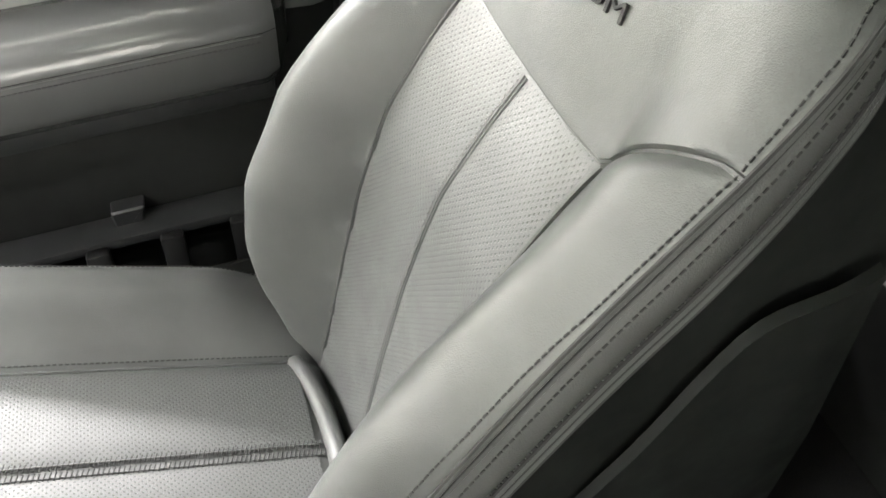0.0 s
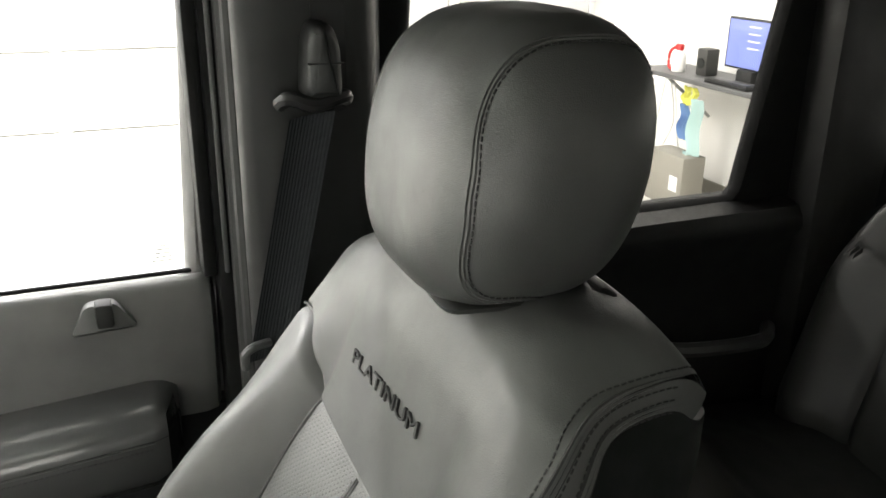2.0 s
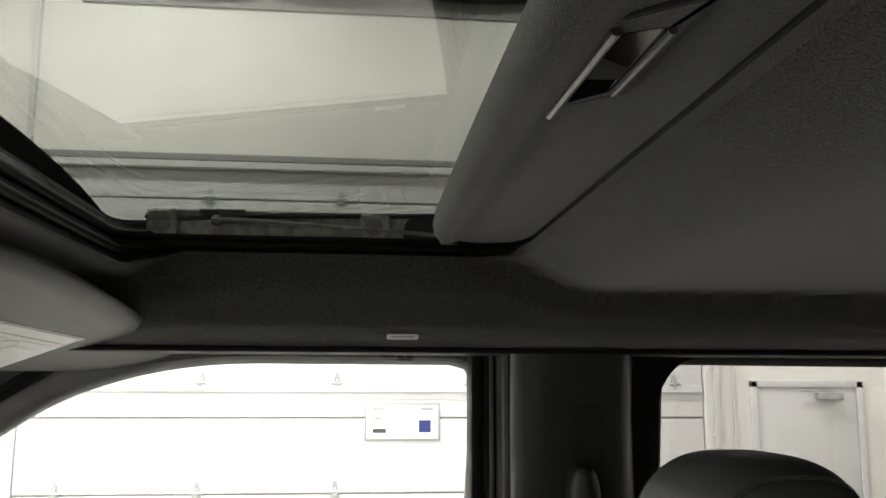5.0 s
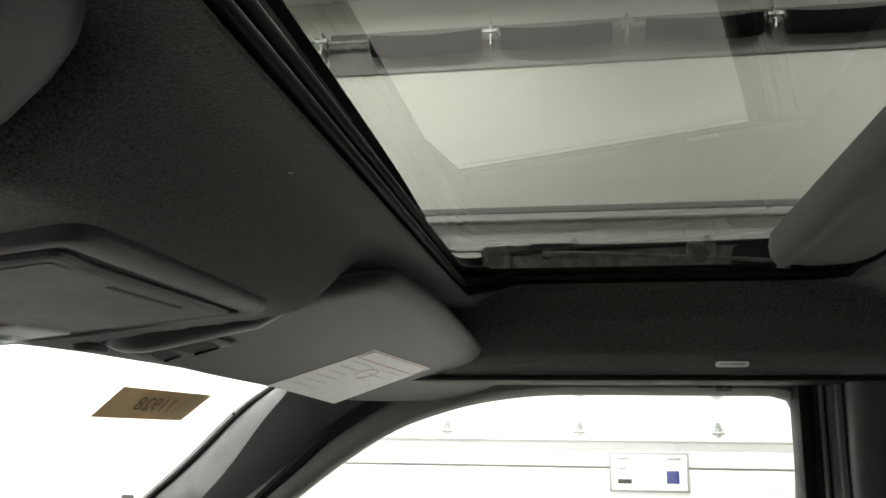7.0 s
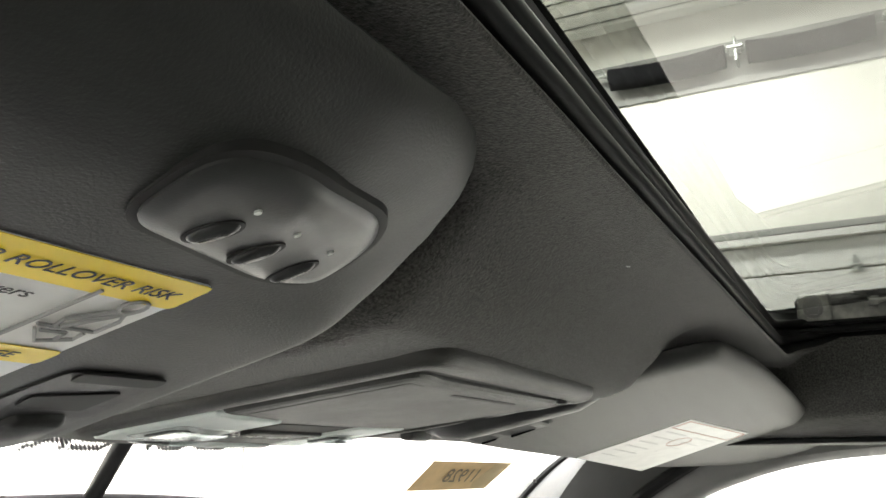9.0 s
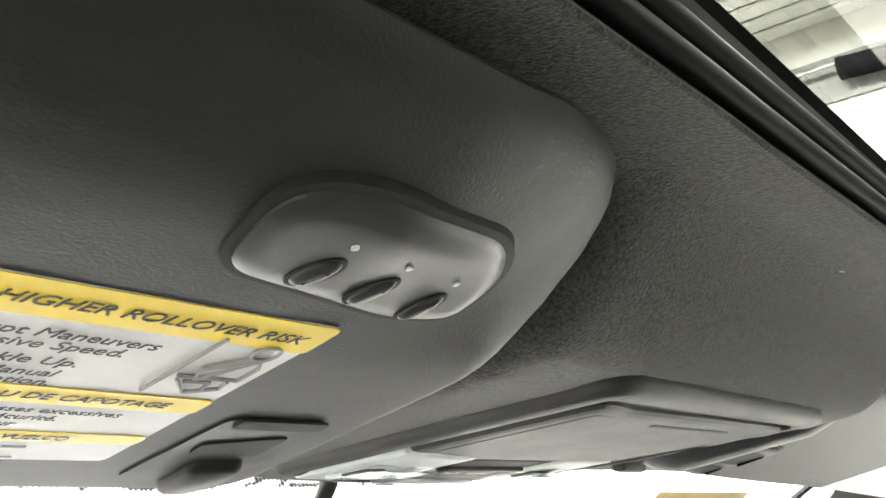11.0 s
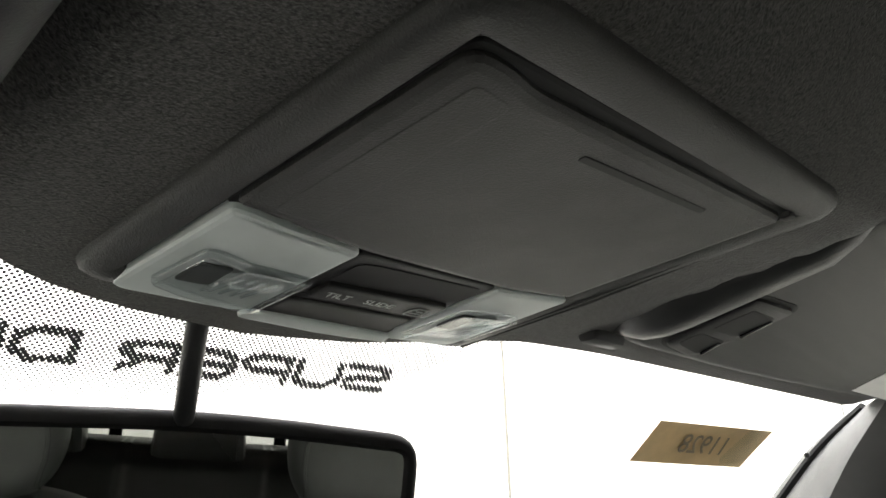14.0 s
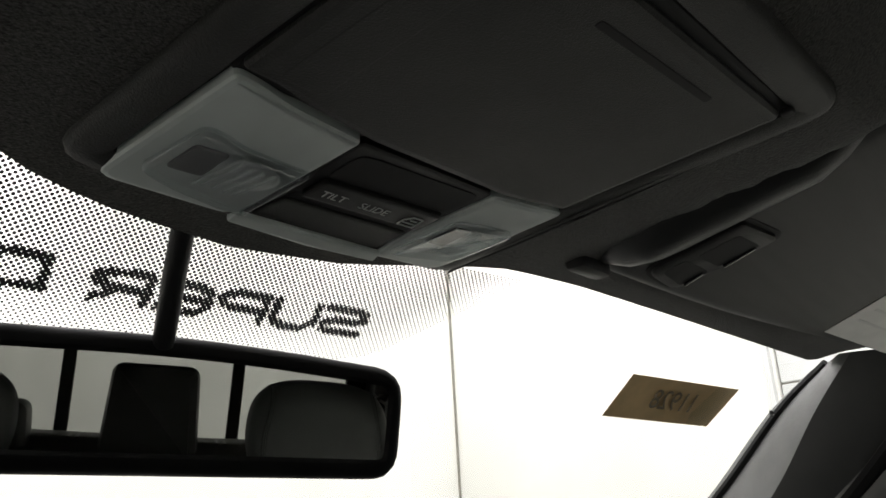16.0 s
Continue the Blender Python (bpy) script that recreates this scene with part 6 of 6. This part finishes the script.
for d in (0.0, 0.006):
    part("side_ridge", tube([(0.1385 - d - 0.0125 * k / 8, 0.66 + 0.0285 * k, CP(0, 0.66 + 0.0285 * k) - 0.0022 + 0.0006 * abs(k - 4)) for k in range(9)], 0.0012, 6), M["console"], oc)


def plate(pts, h0, h1, bevel=0.0015):
    pts = [Vector(p) for p in pts]
    return grid([[(p.x, p.y, CP(p.x, p.y) - h) for p in inset(pts, d)] for d, h in ((0, h0), (0, h1 - bevel), (bevel * 0.6, h1 - bevel * 0.3), (bevel * 2, h1))], closed_v=True, caps=True)


part("lid_gap", plate(rounded([(-0.1355, 0.6350), (-0.10, 0.6335), (0.1265, 0.6325), (0.1130, 0.79), (-0.1415, 0.79)], 0.008, 3), -0.012, -0.0020), M["black"], oc, smooth=False)
lid = rounded([(-0.1335, 0.6385), (-0.112, 0.6385), (-0.094, 0.6425), (0.1235, 0.6375), (0.1105, 0.7785), (0.060, 0.7885), (-0.050, 0.7905), (-0.100, 0.7855), (-0.118, 0.7810), (-0.1395, 0.7805)], [0.012, 0.02, 0.02, 0.006, 0.004, 0.004, 0.004, 0.02, 0.02, 0.004], 4)
ld = part("lid", plate(lid, -0.008, 0.0032, 0.003), M["console"], oc, "smooth sunglasses-bin lid", smooth=False)
part("lid_step", plate(rounded([(-0.120, 0.650), (-0.096, 0.652), (-0.098, 0.774), (-0.124, 0.774)], 0.004, 2), 0.003, 0.0036, 0.0004), M["console"], ld, smooth=False)
part("lid_slot", plate(rounded([(-0.0390, 0.6580), (0.0665, 0.6540), (0.0665, 0.6590), (-0.0390, 0.6630)], 0.002, 2), 0.0028, 0.0037, 0.0003), M["black"], ld, "dark finger slot", smooth=False)
part("hinge_pin", plate(rounded([(0.117, 0.630), (0.125, 0.630), (0.125, 0.637), (0.117, 0.637)], 0.0025, 3), 0.0, 0.0035, 0.001), M["black"], ld, smooth=False)
pal = rounded([(-0.1385, 0.7845), (-0.1225, 0.7860), (-0.1050, 0.7905), (-0.0530, 0.7945), (-0.0585, 0.889), (-0.068, 0.8945), (-0.146, 0.8935)], [0.004, 0.02, 0.02, 0.003, 0.003, 0.006, 0.012], 4)
pa = part("light_panel", plate(pal, -0.006, 0.0030, 0.002), M["console_pale"], oc, "pale grey map-light panel", smooth=False)
pal2 = rounded([(0.0575, 0.7925), (0.1165, 0.7820), (0.1095, 0.8875), (0.0475, 0.8935)], [0.003, 0.004, 0.012, 0.003], 4)
pb_ = part("light_panel", plate(pal2, -0.006, 0.0030, 0.002), M["console_pale"], oc, "pale grey map-light panel", smooth=False)
frt = rounded([(-0.062, 0.8875), (0.052, 0.8850), (0.056, 0.8965), (0.0, 0.9010), (-0.062, 0.8985)], 0.003, 3)
part("front_strip", plate(frt, -0.006, 0.0048, 0.0015), M["console_pale"], oc, "pale grey front strip", smooth=False)
LENS = (([(-0.1275, 0.8230), (-0.1130, 0.8240), (-0.1000, 0.8290), (-0.0560, 0.8300), (-0.0600, 0.8850), (-0.0750, 0.8850), (-0.1120, 0.8790), (-0.1335, 0.8710)], [0.006, 0.006, 0.01, 0.003, 0.003, 0.01, 0.01, 0.006], pa),
        ([(0.0600, 0.8250), (0.0800, 0.8190), (0.1075, 0.8150), (0.1030, 0.8600), (0.0960, 0.8680), (0.0530, 0.8790)], [0.003, 0.01, 0.006, 0.008, 0.006, 0.003], pb_))
for q, rr_, par in LENS:
    lens = [Vector(p) for p in rounded(q, rr_, 4)]
    c_ = sum(lens, Vector((0, 0))) / len(lens)
    part("lens_well", plate(inset(lens, 0.003), 0.0029, 0.0034, 0.0002), M["lens_grey"], par, smooth=False)
    rows = [[(p.x, p.y, CP(p.x, p.y) - h) for p in inset(lens, d)] for d, h in ((0, 0.0032), (0.0003, 0.0062), (0.0012, 0.0072), (0.0026, 0.0074), (0.0036, 0.0066), (0.0060, 0.0064))]
    part("lens", grid(rows, closed_v=True, caps=True), M["clear"], par, "clear ribbed map-light lens")
    w = max(p.x for p in lens) - min(p.x for p in lens)
    h_ = max(p.y for p in lens) - min(p.y for p in lens)
    dish = [[(c_.x + 0.16 * w + rr * w * 0.28 * math.cos(a), c_.y + rr * h_ * 0.30 * math.sin(a), CP(0, c_.y) - 0.0036 - hh) for a in [6.28318 * k / 24 for k in range(24)]] for rr, hh in ((1.0, 0.0), (0.85, 0.0010), (0.6, 0.0004), (0.3, 0.0018), (0.05, 0.0022))]
    part("reflector", grid(dish, closed_v=True, caps=True), M["reflector"], par, "small satin reflector")
    part("bulb_cover", plate(rounded([(c_.x - 0.32 * w, c_.y - 0.22 * h_), (c_.x - 0.06 * w, c_.y - 0.24 * h_), (c_.x - 0.07 * w, c_.y + 0.16 * h_), (c_.x - 0.34 * w, c_.y + 0.18 * h_)], 0.003, 2), 0.0034, 0.005, 0.0008), M["trim_mid"], par, "grey lamp switch", smooth=False)
    part("lens_divider", tube([(c_.x - 0.03 * w, c_.y - 0.34 * h_, CP(0, c_.y) - 0.0060), (c_.x - 0.06 * w, c_.y + 0.30 * h_, CP(0, c_.y) - 0.0060)], 0.0011, 6), M["clear"], par)
    for k in range(4):
        part("lens_rib", tube([(c_.x + w * (0.02 + 0.09 * k), c_.y - 0.24 * h_, CP(0, c_.y) - 0.0062), (c_.x + w * (-0.01 + 0.09 * k), c_.y + 0.28 * h_, CP(0, c_.y) - 0.0062)], 0.0010, 5), M["clear"], par)
md = rounded([(-0.0515, 0.7955), (0.0555, 0.7925), (0.0465, 0.8855), (-0.0570, 0.8870)], 0.003, 3)
mdl = part("switch_module", plate(md, -0.006, 0.0010, 0.001), M["trim_dark"], oc, "black sunroof switch module", smooth=False)
part("dark_recess", plate(rounded([(-0.0440, 0.8050), (-0.034, 0.8020), (0.0490, 0.7975), (0.0475, 0.8245), (-0.0450, 0.8310)], 0.006, 3), 0.0011, 0.0016, 0.0002), M["black"], mdl, smooth=False)
bar_ = part("switch_bar", plate(rounded([(-0.0435, 0.8325), (0.0475, 0.8260), (0.0465, 0.8475), (-0.0450, 0.8520)], 0.003, 3), 0.001, 0.0045, 0.001), M["trim_dark"], mdl, "black switch bar", smooth=False)
part("bar_groove", plate(rounded([(-0.0475, 0.8535), (0.0460, 0.8490), (0.0450, 0.8550), (-0.0485, 0.8600)], 0.001, 2), 0.0011, 0.0014, 0.0001), M["black"], mdl, smooth=False)
part("lower_slope", plate(rounded([(-0.0490, 0.8610), (0.0450, 0.8565), (0.0440, 0.8830), (-0.0540, 0.8850)], 0.002, 2), 0.001, 0.0030, 0.001), M["console"], mdl, "charcoal sloped panel", smooth=False)


def console_words(body, size, x, y, parent):
    m = Matrix(((1, 0, 0, x), (0, -0.993, -0.119, y), (0, 0.119, -0.993, CP(x, y) - 0.0049), (0, 0, 0, 1)))
    return lettering("switch_word", body, size, m @ pose(0, 0, 0, 0, 0, 2.5), M["white_mark"], parent, 0.0001)


console_words("TILT", 0.0092, -0.0295, 0.8420, bar_)
console_words("SLIDE", 0.0092, 0.0012, 0.8405, bar_)
for st in ([(0.026, 0.8455), (0.026, 0.8395), (0.030, 0.8345), (0.038, 0.8340), (0.0385, 0.8450), (0.026, 0.8455)], [(0.027, 0.8420), (0.038, 0.8415)], [(0.031, 0.8385), (0.036, 0.8380)]):
    part("vehicle_symbol", tube([(x, y, CP(x, y) - 0.0050) for x, y in st], 0.0006, 4), M["white_mark"], bar_)

# ---- rear-view mirror ----
mr = thing("rear_view_mirror", "black rear-view mirror on a slim stem at the windshield", "mirror")
MC = Vector((0.018, 1.012, 2.002))
EYE = Vector((-0.339, 0.505, 1.903))
AIM = Vector((0.22, -1.45, 1.83))
d_in, d_out = (MC - EYE).normalized(), (AIM - MC).normalized()
nrm = (d_out - d_in).normalized()
up_ = Vector((0, 0, 1))
ex = up_.cross(nrm).normalized()
ROLL = radians(-1.5)
ey = nrm.cross(ex)
ex, ey = ex * math.cos(ROLL) + ey * math.sin(ROLL), ey * math.cos(ROLL) - ex * math.sin(ROLL)
fr_ = Matrix((ex, ey, nrm)).transposed().to_4x4()
fr_.translation = MC
mo_ = [Vector(p) for p in spread(rounded([(-0.196, -0.047), (0.147, -0.044), (0.150, 0.040), (-0.015, 0.049), (-0.199, 0.042)], [0.025, 0.022, 0.025, 0.3, 0.03], 6), 90)]
shell = [[fr_ @ Vector((p.x, p.y, h)) for p in inset(mo_, d)] for d, h in ((0.0150, -0.001), (0.0140, 0.0015), (0.0115, 0.0034), (0.007, 0.0030), (0.0025, 0.0008), (0.0, -0.005), (0.002, -0.018), (0.015, -0.030), (0.035, -0.034))]
part("housing", grid(shell, closed_v=True, caps=True), M["rubber"], mr, "black mirror housing")
part("mirror_glass", grid([[fr_ @ Vector((p.x, p.y, h)) for p in inset(mo_, 0.0146)] for h in (-0.0004, 0.0006)], closed_v=True, caps=True), M["mirror"], mr, "silver mirror glass", smooth=False)
part("stem", tube([(-0.066, 0.931, 2.106), (-0.047, 0.972, 2.076), (-0.028, 1.010, 2.050), (-0.0245, 1.018, 2.0445)], 0.0075, 12), M["trim_dark"], mr, "slim black stem")

# ---- paper tag behind the windshield ----
tag = thing("paper_tag", "tan paper tag with faint pencil digits on the windshield", "paper tag")
c0, c1, c2, c3 = (Vector(q) for q in ((0.569, 0.981, 2.082), (0.796, 0.947, 2.080), (0.799, 1.002, 2.038), (0.563, 1.026, 2.039)))
part("paper", grid([[c0, c1], [c3, c2]]), M["manila"], tag)
mid_ = (c0 + c1 + c2 + c3) / 4
tx, ty = ((c0 - c1) + (c3 - c2)).normalized(), None
nn = (c1 - c0).cross(c3 - c0).normalized()
if nn.y > 0:
    nn = -nn
ty = nn.cross(tx)
mm_ = Matrix((-tx, ty if ty.z > 0 else -ty, nn)).transposed().to_4x4()
mm_.translation = mid_ + nn * 0.0008
lettering("pencil_digits", "11928", 0.040, mm_ @ Matrix.Diagonal((-1, 1, 1, 1)), M["pencil"], tag, 0.0001)

# ---- dotted band of the windshield ----
GLYPH = {  # strokes on a 4 by 4 square, from the left and the foot
    "S": [[(4, 4), (1, 4), (0, 3.5), (0, 2.5), (1, 2), (3, 2), (4, 1.5), (4, 0.5), (3, 0), (0, 0)]],
    "U": [[(0, 4), (0, 1), (1, 0), (3, 0), (4, 1), (4, 4)]],
    "P": [[(0, 0), (0, 4), (3, 4), (4, 3.3), (4, 2.4), (3, 1.7), (0, 1.7)]],
    "E": [[(4, 4), (1, 4), (0, 3), (0, 1), (1, 0), (4, 0)], [(0, 2), (3.4, 2)]],
    "R": [[(0, 0), (0, 4), (3, 4), (4, 3.3), (4, 2.5), (3, 1.8), (0, 1.8)], [(2.2, 1.8), (4, 0)]],
    "D": [[(0, 0), (0, 4), (3, 4), (4, 3), (4, 1), (3, 0), (0, 0)]],
    "T": [[(0, 4), (4, 4)], [(2, 4), (2, 0)]],
    "Y": [[(0, 4), (2, 2), (4, 4)], [(2, 2), (2, 0)]],
}
LW, LH, PITCH = 0.0420, 0.0255, 0.0527
X_FIRST, D_FOOT = 0.2115, -0.0195
letters = []
i = -1.0
for ch in "SUPER DUTY":
    i += 1.0 if ch != " " else 0.5
    for st in GLYPH.get(ch, ()):
        pts = []
        for gx, gy in st:
            xs_ = X_FIRST - i * PITCH - (gx / 4) * LW - (gy / 4) * 0.004
            pts.append(Vector((xs_, D_FOOT - 0.028 * max(xs_, -0.12) - gy / 4 * LH)))
        letters += list(zip(pts, pts[1:]))


def near_letter(x, d):
    p = Vector((x, d))
    best = 1.0
    for a, b in letters:
        if min(a.x, b.x) - 0.006 > x or max(a.x, b.x) + 0.006 < x:
            continue
        ab = b - a
        t = max(0, min(1, (p - a).dot(ab) / ab.length_squared))
        best = min(best, (p - a - ab * t).length)
    return best


verts, faces = [], []
PX = 0.0050
REACH = [(0.0, 0.020), (0.10, 0.018), (0.20, 0.012), (0.245, 0.004), (0.272, -0.002), (0.294, -0.021), (0.320, -0.047), (0.349, -0.077), (0.382, -0.102), (0.40, -0.118)]
i = 0
d = -0.118
while d < 0.022:
    xoff = PX / 2 if i % 2 else 0.0
    for k in range(-90, 80):
        x = k * PX + xoff
        reach = lerp_table(REACH, abs(x + 0.034))
        if d > reach or abs(x + 0.034) > 0.40:
            continue
        r = 0.00138 * (1 - 0.45 * smooth_step(d, reach - 0.055, reach))
        if near_letter(x, d) < 0.0036:
            r = 0.00222
        c = ws_point(x, d) + Vector((0, -0.0008, -0.0010))
        n0 = len(verts)
        for q in range(8):
            an = 0.7854 * q
            verts.append((c.x + r * math.cos(an), c.y + 0.781 * r * math.sin(an) - 0.54 * c.x * r * math.cos(an), c.z - 0.625 * r * math.sin(an)))
        faces.append(tuple(range(n0, n0 + 8)))
    i += 1
    d += PX / 2
me = bpy.data.meshes.new("frit_dots")
me.from_pydata(verts, [], faces)
me.materials.append(M["frit"])
fd = new("frit_dots", me)
fd.parent = ws
tagged(fd, "fine black printed dots with lettering on the windshield", kind="stuff")

# a fleck of lint caught in the headliner
lf = thing("lint_fleck", "tiny white fleck of lint on the headliner", "lint")
part("fibre", tube(smooth_line([(-0.043 + 0.0012 * k, 0.531 + 0.0009 * math.sin(1.7 * k), roof_z(-0.043, 0.531) - 0.0008) for k in range(4)], 3), 0.0007, 5), M["white_mark"], lf)
